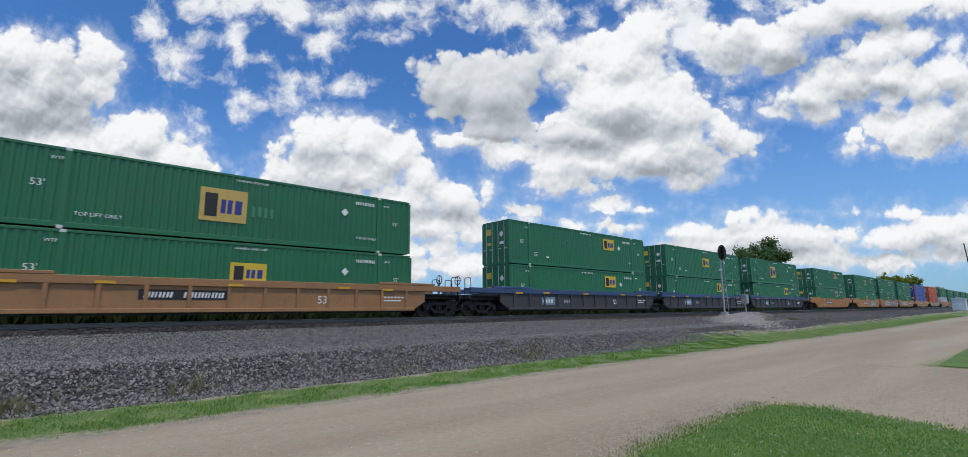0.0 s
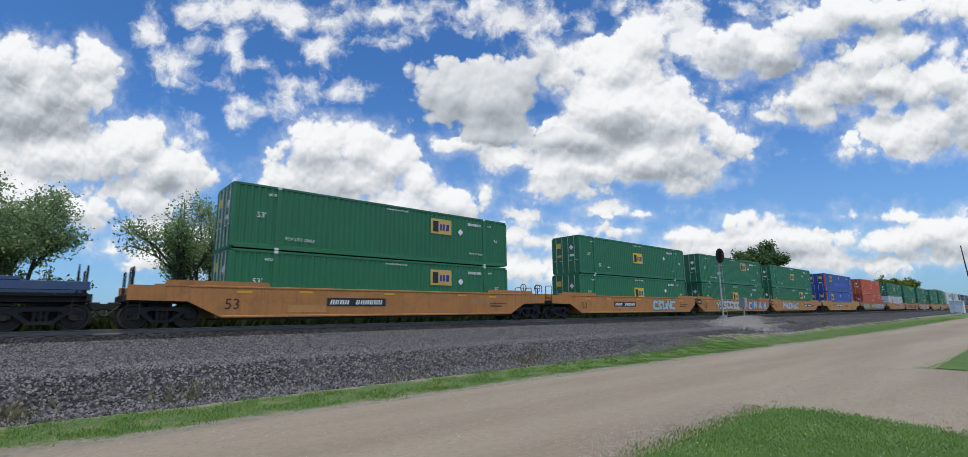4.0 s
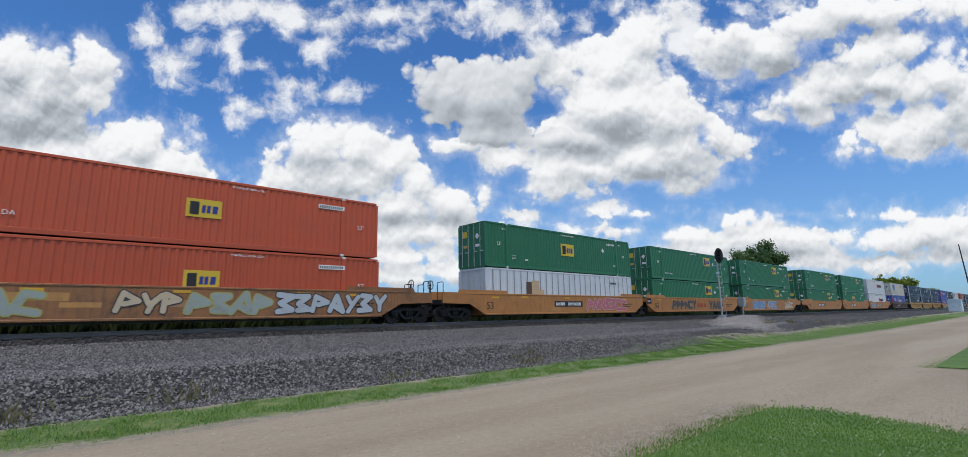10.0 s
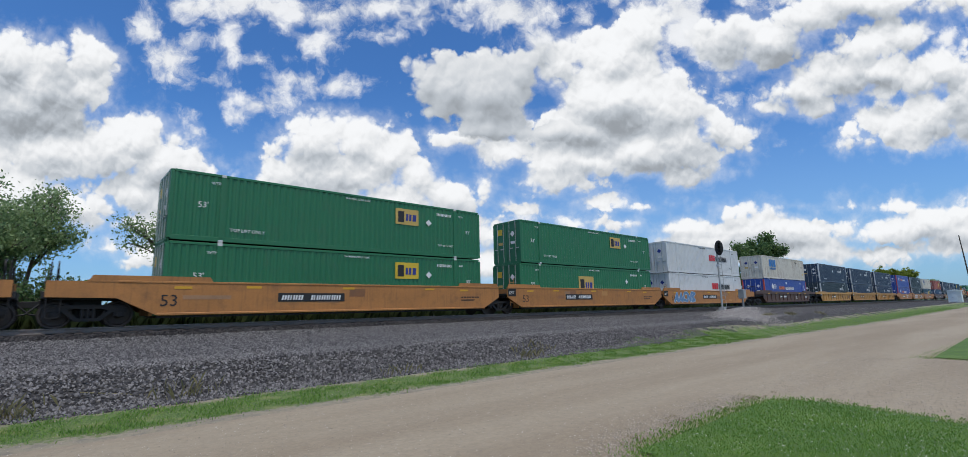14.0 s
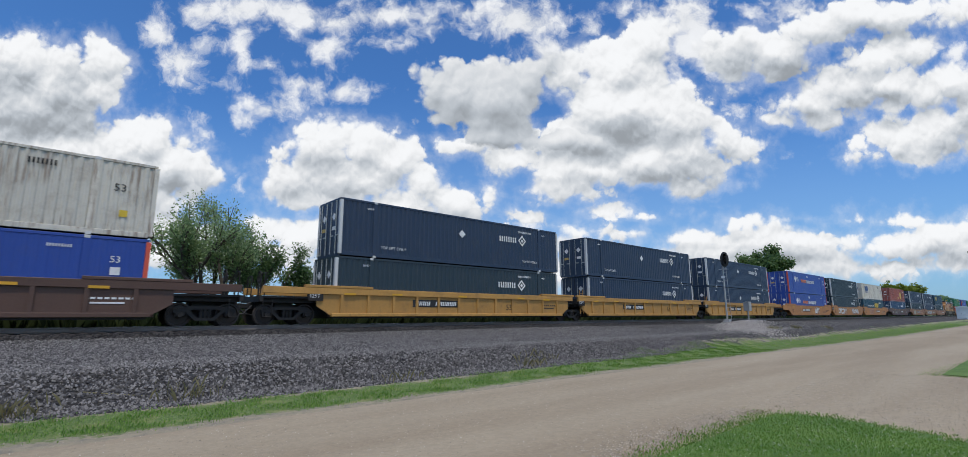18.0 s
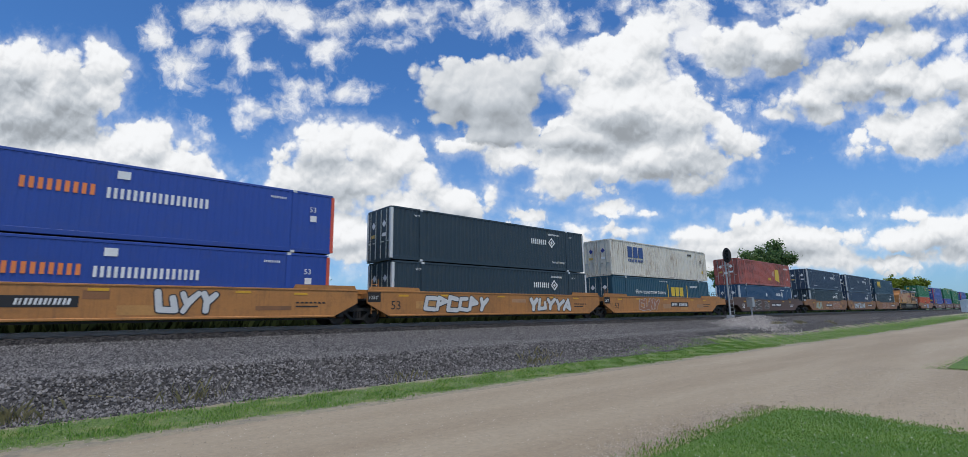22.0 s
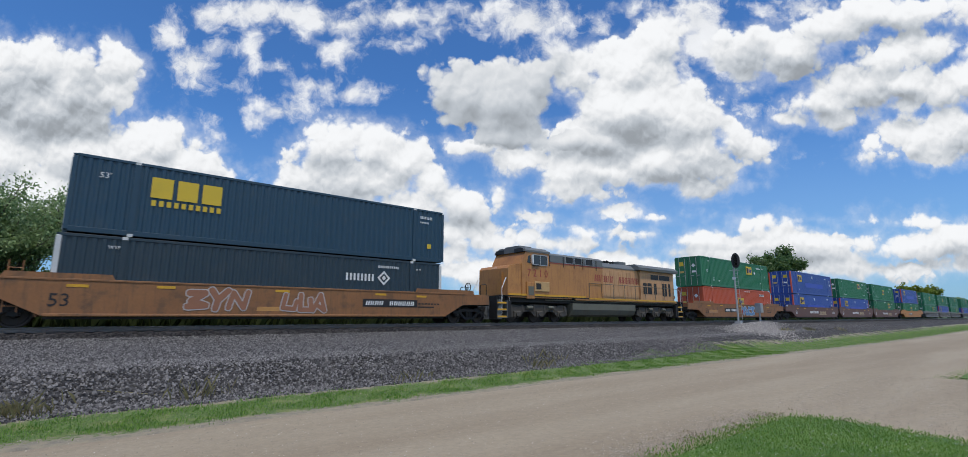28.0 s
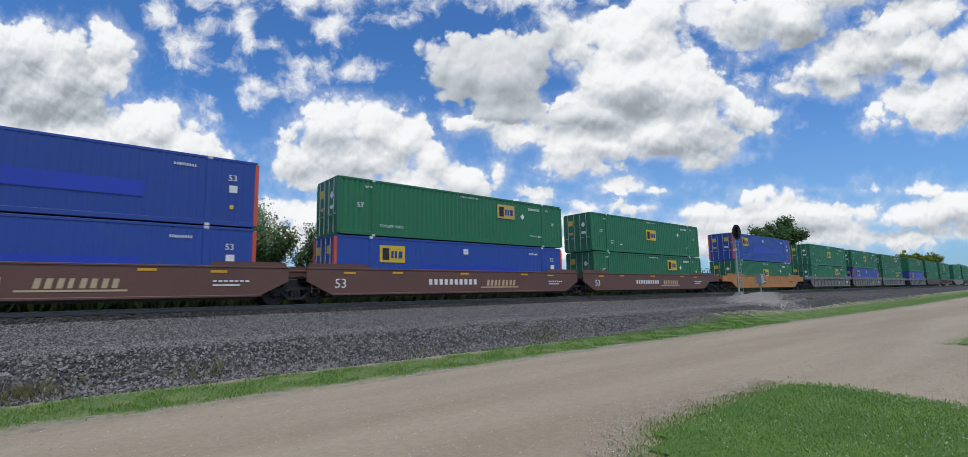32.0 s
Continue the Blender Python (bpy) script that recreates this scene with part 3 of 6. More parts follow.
def rocks(name, xy, size, material, label, category, sink=0.25):
    """Many small broken stones lying on the ground, in one mesh."""
    k = len(xy)
    tetra = np.array([(1, 0, -0.4), (-0.6, 0.9, -0.4), (-0.6, -0.9, -0.4), (0.1, 0.1, 0.8), (0.7, 0.6, 0.25), (-0.8, 0.1, 0.3)])
    faces = np.array([(0, 4, 3), (4, 1, 3), (1, 5, 3), (5, 2, 3), (2, 0, 3), (0, 1, 4), (1, 2, 5)])
    s = size * rng.uniform(0.55, 1.35, (k, 1, 1)) * rng.uniform(0.65, 1.3, (k, 1, 3))
    a = rng.uniform(0, 6.283, k)
    c, sn = np.cos(a)[:, None], np.sin(a)[:, None]
    p = tetra[None] * (1 + rng.uniform(-0.25, 0.25, (k, 6, 3))) * s
    x, y = p[..., 0] * c - p[..., 1] * sn, p[..., 0] * sn + p[..., 1] * c
    z0 = ground_z(xy[:, 0], xy[:, 1])[:, None] + 0.03
    verts = np.stack([x + xy[:, :1], y + xy[:, 1:2], p[..., 2] + z0 + size * sink], -1).reshape(-1, 3)
    f = (faces[None] + (np.arange(k) * 6)[:, None, None]).reshape(-1, 3)
    return tagged(new(name, raw_mesh(name, verts, f, material)), label, category, kind="stuff")


def scatter(n, x0, x1, y0, y1, power=1.0):
    return np.stack([x0 + (x1 - x0) * rng.uniform(0, 1, n) ** power, rng.uniform(y0, y1, n)], -1)


rocks("ballast_stones", np.concatenate([scatter(105000, -5, 24, -11.75, -4.5, 1.2), scatter(9000, -4, 20, -12.05, -11.5, 1.2), scatter(54000, -6, 30, -6.5, -0.12, 1.2), scatter(34000, 20, 75, -11.3, -1, 1.3)]), 0.031, M_STONE, "loose angular grey ballast stones on the bank", "ballast")
rocks("bench_gravel", np.stack([-6 + 48 * rng.uniform(0, 1, 26000) ** 1.2, rng.normal(-9.75, 0.28, 26000)], -1), 0.022, stones_mat("bench_stone", (0.05, 0.048, 0.047), (0.27, 0.26, 0.255)), "band of paler fine gravel along the bench", "ballast", 0.8)
along = rng.uniform(0, 1, 9000)
rocks("mound_stones", np.stack([42.0 - 8.5 * along + rng.normal(0, 1.3, 9000), -5.6 - 4.6 * along + rng.normal(0, 0.75, 9000)], -1), 0.045, M_STONE_WARM, "pale gravel heaped round the signal base", "gravel")
edge_x = rng.uniform(1.5, 9.6, 9000)
rocks("road_pebbles", np.concatenate([scatter(16000, -3, 30, -20, -12.0, 1.2), scatter(6000, 8.0, 18, -21.5, -18.2), np.stack([edge_x, -18.8 - 0.55 * np.maximum(0, 5.75 - edge_x) + np.abs(rng.normal(0, 0.35, 9000))], -1)]), 0.0075, M_PEBBLE, "small loose pebbles scattered on the road", "gravel", 0.0)


def blades(name, xy, height, width, material, label, base=0.0, category="grass"):
    """Grass: one bent blade at each place, two triangles each, in one mesh."""
    k = len(xy)
    a = rng.uniform(0, 6.283, k)
    h = height * rng.uniform(0.45, 1.35, k)
    w = width * rng.uniform(0.6, 1.4, k)
    lean = rng.uniform(0.15, 0.75, k) * h
    b = rng.uniform(0, 6.283, k)
    z0 = ground_z(xy[:, 0], xy[:, 1]) + base
    dx, dy, lx, ly = np.cos(a) * w, np.sin(a) * w, np.cos(b) * lean, np.sin(b) * lean
    x, y = xy[:, 0], xy[:, 1]
    verts = np.stack([np.stack([x - dx, y - dy, z0], -1), np.stack([x + dx, y + dy, z0], -1),
                      np.stack([x + lx * 0.35 + dx * 0.7, y + ly * 0.35 + dy * 0.7, z0 + h * 0.65], -1), np.stack([x + lx, y + ly, z0 + h], -1)], 1).reshape(-1, 3)
    f = (np.array([(0, 1, 2), (0, 2, 3)])[None] + (np.arange(k) * 4)[:, None, None]).reshape(-1, 3)
    return tagged(new(name, raw_mesh(name, verts, f, material)), label, category, kind="stuff")


def lawn_edge(x, y):
    """True on the lawn between the road and the camera, whose corner is rounded at the driveway."""
    ins = (y < -18.98 - 0.55 * np.maximum(0, 5.75 - x) - 0.30 * np.maximum(0, x - 9.0)) & (x < 9.75 + 0.3 * (y + 19.7) * (y < -19.7))
    return ins | ((x < 9.1) & (y < -21.2))


q = np.stack([rng.uniform(1.5, 10.2, 260000), -18.6 - 5.5 * rng.uniform(0, 1, 260000) ** 1.1], -1)
jit = rng.normal(0, 0.22, q.shape)
q = q[lawn_edge(q[:, 0] + jit[:, 0], q[:, 1] + jit[:, 1])]
blades("lawn_grass", q, 0.030, 0.0052, M_GRASS, "short green mown lawn grass beside the road", 0.03)
LX = np.arange(-10, 10.2, 0.25)
lawn_v = [(x, y, -1.25 + 0.045) for y in np.arange(-40, -18.4, 0.25) for x in LX]
nx, ny = len(LX), len(np.arange(-40, -18.4, 0.25))
lawn_f = [(j * nx + i, j * nx + i + 1, (j + 1) * nx + i + 1, (j + 1) * nx + i) for j in range(ny - 1) for i in range(nx - 1) if bool(lawn_edge(np.array(LX[i] + 0.12), np.array(-40 + 0.25 * j + 0.12)))]
tagged(new("lawn", raw_mesh("lawn", lawn_v, lawn_f, M_LAWN)), "green lawn with soil showing at its edge", "lawn", kind="structure")
q = scatter(26000, 18.3, 40, -24, -19.2, 1.5)
q = q[q[:, 1] < -19.6 - 0.06 * (q[:, 0] - 18.5) + rng.normal(0, 0.12, len(q))]
blades("verge_grass", q, 0.035, 0.007, M_GRASS, "green grass island beside the driveway", 0.0)
tagged(sheet("verge", np.arange(18.6, 60, 0.5), np.arange(-34, -19.7, 0.5), M_LAWN, 0.03, 0.01, 1.5), "grass verge beyond the driveway", "lawn", kind="structure")



def strip_low(x):
    return np.interp(x, (0, 12, 18, 25, 32, 48, 100), (-13.35, -13.35, -13.6, -13.7, -14.0, -14.3, -13.8))


def strip_high(x):
    return np.interp(x, (0, 9, 14, 18, 24, 28, 36, 44, 70, 150), (-12.1, -12.2, -11.75, -11.5, -10.9, -10.9, -11.4, -11.1, -10.9, -10.4))


q = np.concatenate([scatter(100000, -4, 26, -13.9, -10.8, 1.15), scatter(70000, 22, 110, -14.5, -10.5, 1.25)])
edge_n = lift_noise(q[:, 0], q[:, 1] * 0, 0.8, 0.35)
q = q[(q[:, 1] < strip_high(q[:, 0]) + edge_n + rng.normal(0, 0.16, len(q))) & (q[:, 1] > strip_low(q[:, 0]) + 0.5 * edge_n + rng.normal(0, 0.12, len(q)))]
q = q[lift_noise(q[:, 0], q[:, 1], 2.6, 1.0) + rng.normal(0, 0.35, len(q)) > -0.2]
blades("roadside_grass", q, 0.042, 0.0055, M_GRASS, "strip of green grass between road and ballast", 0.03)


def verge_strip():
    """Turf sheet that follows the strip's two edges; its second texture coordinate runs across it."""
    xs, cross = span(-300, 700, -8, 80, 0.4), np.linspace(0, 1, 15)
    X, V = np.meshgrid(xs, cross)
    Y = strip_low(X) - 0.45 + V * (strip_high(X) - strip_low(X) + 0.75)
    Z = ground_z(X, Y) + 0.03 + lift_noise(X, Y, 1.1, 0.008) - 0.05 * ((V < 0.01) | (V > 0.99))
    w, h = len(xs), len(cross)
    i = (np.arange(h - 1)[:, None] * w + np.arange(w - 1)[None, :]).ravel()
    me = raw_mesh("roadside_verge", np.stack([X, Y, Z], -1).reshape(-1, 3), np.stack([i, i + 1, i + w + 1, i + w], -1), verge_mat("roadside_turf"))
    layer = me.uv_layers.new(name="across")
    at = np.zeros(len(me.loops), dtype=np.int32)
    me.loops.foreach_get("vertex_index", at)
    layer.data.foreach_set("uv", np.stack([X.ravel()[at], V.ravel()[at]], -1).astype(np.float32).ravel())
    ob = tagged(new("roadside_verge", me), "ragged strip of green turf between road and ballast", "grass verge", kind="structure")
    for f in ob.data.polygons:
        f.use_smooth = True


verge_strip()
q = np.concatenate([np.stack([rng.normal(cx, 0.3, k), rng.normal(cy, 0.18, k)], -1) for cx, cy, k in ((0.1, -11.7, 150), (2.7, -11.5, 50), (11.6, -11.6, 60), (12.6, -11.2, 40), (38.0, -9.5, 90), (41.0, -10.0, 90), (47.0, -10.4, 60), (7.0, -11.8, 25))])
blades("dry_weeds", q, 0.22, 0.005, M_DRYGRASS, "dry straw coloured weeds at the foot of the bank", 0.0, "weeds")
q = np.stack([rng.uniform(4.5, 10.4, 2600), -18.80 + np.abs(rng.normal(0, 0.22, 2600))], -1)
q = q[lift_noise(q[:, 0], q[:, 1], 3.1, 1.0) > 0.15]
q[:, 1] -= 0.55 * np.maximum(0, 5.75 - q[:, 0])
blades("dry_grass", q, 0.028, 0.005, M_DRYGRASS, "sparse dry grass and creepers at the lawn's edge", 0.015)
cl = np.stack([rng.uniform(3.5, 10, 2200), rng.uniform(-24, -18.8, 2200)], -1)
cl = cl[lawn_edge(cl[:, 0] + 0.2, cl[:, 1] + 0.2)]
rocks("clover_flowers", cl, 0.0055, mat("clover_white", (0.62, 0.64, 0.52), 0.8), "small white clover flowers dotted in the lawn", "flowers", 9.0)

# far side of the line: rough grass and weeds
q = np.concatenate([scatter(52000, -8, 60, 6.2, 11.0, 1.3), scatter(12000, 30, 220, 6.4, 12, 1.2)])
blades("far_weeds", q, 1.45, 0.022, leaf_mat("weed_blade", (0.025, 0.05, 0.016), (0.10, 0.135, 0.045)), "tall green weeds behind the railway", 0.0, "weeds")

# straw stick on the bank
stick = Geo().rod((1.1, -11.05, -0.90), (2.0, -11.35, -1.02), 0.012, 6, 0.006)
tagged(part("stick", stick, M_DRYGRASS), "pale dry stick lying on the ballast", "stick")

# rails on wooden ties
TRACK_Y = 1.295
# bed in darker tones than the bank, a dark band below the rails
M_BED = ground_mat("dark_ballast", ((0.035, 0.031, 0.030), (0.06, 0.053, 0.05), (0.09, 0.08, 0.075)), 14.0, 1.0, 0.5, 0.4, 0.66, 30.0, 16.0, 0.05)
tagged(part("track_bed", Geo().prism([(-0.09, -0.46), (2.68, -0.46), (2.62, -0.19), (-0.03, -0.19)], "x", -420, 1500), M_BED), "dark ballast packed between the ties", "ballast", kind="structure")
for side, yy in (("near", TRACK_Y - 0.7525), ("far", TRACK_Y + 0.7525)):
    r = Geo()
    r.prism([(yy - 0.07, -0.17), (yy + 0.07, -0.17), (yy + 0.07, -0.155), (yy + 0.012, -0.135), (yy + 0.012, -0.045), (yy + 0.036, -0.035), (yy + 0.036, -0.004), (yy - 0.036, -0.004), (yy - 0.036, -0.035), (yy - 0.012, -0.045), (yy - 0.012, -0.135), (yy - 0.07, -0.155)], "x", -420, 1500)
    rail = tagged(part("rail", r, M_RAIL), "rust-brown steel rail with a worn bright head", "rail", "running rails", "structure")
    part("rail_head", Geo().box(-420, 1500, yy - 0.03, yy + 0.03, -0.003, 0.0), M_RAILTOP, rail, "polished running surface")
sleepers = tagged(new("sleepers"), "dark wooden railway ties set in ballast", "railway ties", kind="structure")
for i in range(260):
    part("tie", lambda: Geo().box(-0.115, 0.115, -1.3, 1.3, -0.13, 0.05, 0.012), M_TIE, sleepers, "", Matrix.Translation((-8 + i * 0.5, TRACK_Y, -0.215)), "tie")


# ---------------------------------------------------------------- trees
M_BARK = mat("bark", (0.12, 0.10, 0.08), 0.9, 0, 0.3, 0.3, 3.0, 0.6)
LEAF = {"mid": leaf_mat("leaf_mid", (0.11, 0.20, 0.075), (0.35, 0.46, 0.21)),
        "dark": leaf_mat("leaf_dark", (0.045, 0.105, 0.034), (0.16, 0.25, 0.085)),
        "yellow": leaf_mat("leaf_yellow", (0.13, 0.19, 0.02), (0.26, 0.31, 0.04))}


def tree(x, y, height, spread, leaves, leaf, tone, label, seed, low=0.15, stems=3, name="tree", droop=0.2):
    """A broadleaf tree: forked tapering limbs, and leaves in clumps round the twigs."""
    r = random.Random(seed)
    z0 = float(ground_z(np.array(x), np.array(y)))
    top = tagged(new(name), label, "bush" if name == "bush" else "tree")
    top.location = (x, y, z0)
    wood, tips = Geo(), []

    def grow(a, way, length, rad, depth):
        b = a + way * length
        wood.rod(tuple(a), tuple(b), rad, 6 if depth < 2 else 4, rad * 0.68)
        if depth >= 2:
            tips.append((a + way * length * 0.5, 0.75))
            tips.append((b, 1.0))
        if depth == 4:
            return
        for _ in range(3 if depth < 3 else 2):
            w = (way + Vector((r.uniform(-1, 1) * spread, r.uniform(-1, 1) * spread, r.uniform(-droop, 0.55))) * 0.75).normalized()
            grow(b - way * length * r.uniform(0, 0.35), w, length * r.uniform(0.6, 0.86), rad * 0.62, depth + 1)

    for s in range(stems):
        a = 6.283 * s / stems + r.uniform(-0.4, 0.4)
        lean = 0.16 * spread if stems == 1 else 0.42 * spread
        grow(Vector((0.12 * math.cos(a), 0.12 * math.sin(a), 0)), Vector((math.cos(a) * lean, math.sin(a) * lean, 1)).normalized(), height * r.uniform(0.24, 0.32), height * 0.02, 0)
    k = height * 0.96 / max(t[0].z for t in tips)
    wood.v = [(a, b, c * k) for a, b, c in wood.v]
    part("trunk", wood, M_BARK, top)
    g = np.random.default_rng(seed)
    pts = np.array([tuple(t[0]) for t in tips])
    zmax = pts[:, 2].max()
    pts[:, 2] *= height * 0.96 / zmax
    pts = pts[pts[:, 2] > low * height]
    c = pts[g.integers(0, len(pts), leaves)]
    pos = c + g.normal(0, 1, (leaves, 3)) * np.array((0.055, 0.055, 0.045)) * height * 0.6
    ua = g.normal(0, 1, (leaves, 3))
    ua /= np.linalg.norm(ua, axis=1, keepdims=True)
    ub = np.cross(ua, g.normal(0, 1, (leaves, 3)))
    ub /= np.linalg.norm(ub, axis=1, keepdims=True)
    s = leaf * g.uniform(0.6, 1.4, (leaves, 1))
    quad = np.stack([pos - ua * s, pos + ub * s * 0.55, pos + ua * s, pos - ub * s * 0.55], 1).reshape(-1, 3)
    crown = new("crown", raw_mesh("crown", quad, np.arange(leaves * 4).reshape(-1, 4), LEAF[tone]))
    crown.parent = top
    crown["kind"] = "stuff"
    return top


tree(-1.6, 12.5, 9.0, 1.15, 36000, 0.075, "mid", "bushy green tree behind the railway", 3, 0.10, 4)
tree(-5.5, 15.0, 8.6, 1.0, 16000, 0.09, "mid", "bushy green tree behind the railway", 14, 0.10, 4)
tree(7.6, 12.0, 9.4, 0.85, 26000, 0.072, "mid", "slender light-leaved tree with pale trunks behind the railway", 8, 0.18, 4)
tree(11.4, 13.0, 6.9, 1.0, 18000, 0.075, "dark", "small dense green tree behind the railway", 11, 0.08, 3)
tree(123.5, 21.3, 18.2, 1.25, 16000, 0.28, "dark", "large dark green round-headed tree beyond the line", 21, 0.18, 1)
tree(96.0, 16.0, 10.0, 0.8, 3500, 0.28, "dark", "dark green tree beyond the line", 25, 0.12, 2)
for i, (tx, ty, th, tone) in enumerate(((300, 24, 17.5, "yellow"), (345, 26, 18, "yellow"), (395, 27, 15, "yellow"), (460, 28, 15, "mid"), (540, 30, 15, "mid"))):
    tree(tx, ty, th, 1.0, 3200, 0.65, tone, "yellow-green rounded tree far along the line" if tone == "yellow" else "green tree far along the line", 40 + i, 0.1, 2)
for i, (bx, by, bh) in enumerate(((2.6, 9.5, 2.2), (4.6, 10.0, 1.6), (9.2, 9.6, 1.9), (13.5, 10.5, 2.2), (17, 11, 1.8), (22, 12, 2.0), (30, 12, 2.2), (-4, 9.5, 2.0))):
    tree(bx, by, bh, 1.3, 1500, 0.07, "mid", "low leafy bush behind the railway", 60 + i, 0.05, 4, "bush")
for i, (bx, by, bh) in enumerate(((-13, 10.2, 5.6), (-10.5, 9.9, 5.2), (-8.2, 10.4, 5.4), (-6.0, 9.9, 5.0), (-3.6, 10.0, 4.8), (-1.6, 9.9, 4.4), (0.4, 10.2, 4.2), (6.2, 10.4, 2.3), (7.8, 10.0, 2.6), (10.8, 10.3, 2.8), (12.2, 10.0, 2.4))):
    tree(bx, by, bh, 1.4, 5600, 0.085, "dark", "dense dark green bush behind the railway", 80 + i, 0.02, 5, "bush")


# ---------------------------------------------------------------- line-side things
def signal_mast(x, y, hx, turn, words):
    z = float(ground_z(np.array(x), np.array(y)))
    s = tagged(new("railway_signal"), words, "signal")
    s.location = (x, y, z)
    part("foundation", Geo().box(-0.35, 0.35, -0.35, 0.35, -0.2, 0.12, 0.03), mat("concrete", (0.42, 0.40, 0.37), 0.9, 0, 0.15, 0.2, 2.0, 0.4), s)
    part("base_plate", Geo().box(-0.22, 0.22, -0.22, 0.22, 0.12, 0.3, 0.02), M_GALV, s)
    part("mast", Geo().rod((0, 0, 0.3), (0, 0, 5.35), 0.075, 12, 0.065), M_GALV, s)
    head = Geo()
    head.prism([(0.52 * math.cos(a) * 0.62, 0.62 * math.sin(a)) for a in np.linspace(0, 6.283, 17)[:-1]], "x", -0.03, 0.03)
    h = part("backboard", head, M_BLACK, s, "black oval backboard", Matrix.Translation((hx, -0.28, 5.1)) @ pose(0, 0, 0, 0, 0, turn))
    body = Geo().box(-0.02, 0.22, -0.19, 0.19, -0.5, 0.5, 0.06)
    part("lamp_case", body, M_BLACK, h)
    for dz in (-0.3, 0.0, 0.3):
        hood = Geo()
        hood.lathe([(0.105, 0.0), (0.115, -0.26), (0.125, -0.26), (0.125, 0.0)], (0, 0, 0), "x", 14)
        part("hood", hood, M_BLACK, h, "", Matrix.Translation((-0.03, 0, dz)))
    for z in (4.75, 5.3):
        part("bracket", Geo().rod((0, 0, z), (hx + 0.06, -0.26, z), 0.03), M_GALV, s)
    lad = Geo()
    for dy in (-0.16, 0.16):
        lad.rod((0.45, dy, 0.2), (0.22, dy, 4.5), 0.018)
    for i in range(14):
        k = i / 13
        lad.rod((0.45 - 0.23 * k, -0.16, 0.3 + 4.1 * k), (0.45 - 0.23 * k, 0.16, 0.3 + 4.1 * k), 0.012)
    part("ladder", lad, M_GALV, s)
    part("platform_ring", Geo().rod((-0.1, -0.3, 4.35), (0.3, -0.3, 4.35), 0.018).rod((0.3, -0.3, 4.35), (0.3, 0.3, 4.35), 0.018).rod((-0.1, 0.3, 4.35), (0.3, 0.3, 4.35), 0.018), M_GALV, s)
    part("number_plate", Geo().box(-0.09, -0.08, -0.14, 0.14, 3.6, 3.8), M_WHITE, s)


signal_mast(41.5, -5.0, -0.2, 25, "grey steel railway signal mast with black hooded head and ladder")
signal_mast(38.6, 6.3, -0.5, 205, "black hooded signal head on a mast behind the track")


def relay_box(x, y):
    z = float(ground_z(np.array(x), np.array(y)))
    s = tagged(new("relay_box"), "small grey metal relay box on a post", "utility box")
    s.location = (x, y, z)
    part("post", Geo().rod((0, 0, -0.1), (0, 0, 1.1), 0.07, 10), M_GALV, s)
    b = part("cabinet", Geo().box(-0.28, 0.28, -0.22, 0.22, 1.05, 1.78, 0.02), M_GALV, s)
    part("door", Geo().box(-0.24, 0.24, -0.235, -0.222, 1.1, 1.72), M_GALV, b)
    part("roof", Geo().prism([(-0.26, 1.78), (0.26, 1.78), (0.26, 1.81), (0, 1.86), (-0.26, 1.81)], "x", -0.31, 0.31), M_GALV, s)


relay_box(45.8, -5.0)


def bungalow(x, y):
    s = tagged(new("equipment_bungalow"), "pale blue-white metal trackside equipment bungalow", "equipment house")
    s.location = (x, y, float(ground_z(np.array(x), np.array(y))))
    m = mat("bungalow_paint", (0.62, 0.70, 0.74), 0.5, 0.1, 0.08, 0.15)
    part("wall", Geo().box(-1.5, 1.5, -1.1, 1.1, 0.0, 2.5, 0.04), m, s)
    part("roof", Geo().prism([(-1.25, 2.5), (1.25, 2.5), (1.25, 2.58), (0, 2.85), (-1.25, 2.58)], "x", -1.65, 1.65), m, s)
    part("door", Geo().box(-1.55, -1.5, -0.45, 0.45, 0.2, 2.2), m, s)
    part("door_handle", Geo().box(-1.6, -1.55, 0.25, 0.32, 1.05, 1.2), M_STEEL_DARK, s)


bungalow(151.0, -9.8)
pole = tagged(new("leaning_pole"), "tall thin dark leaning pole beside the line", "pole")
pole.location = (196.0, -10.0, -0.6)
part("shaft", Geo().rod((0, 0, 0), (-3.2, 0.7, 18.5), 0.22, 8, 0.12), M_BARK, pole)
part("footing", Geo().box(-0.4, 0.4, -0.4, 0.4, -0.2, 0.4, 0.05), M_STEEL_DARK, pole)

# ---------------------------------------------------------------- containers
CL, CW, CH = 16.154, 1.295, 2.885


def cmat(name, color, rough=0.45, vary=0.10, grime=0.12, streak=0.1, gc=(0.10, 0.09, 0.075)):
    return mat(name, color, rough, 0.0, vary, grime, 0.7, 0.08, gc, streak, 0.16, 18.0)


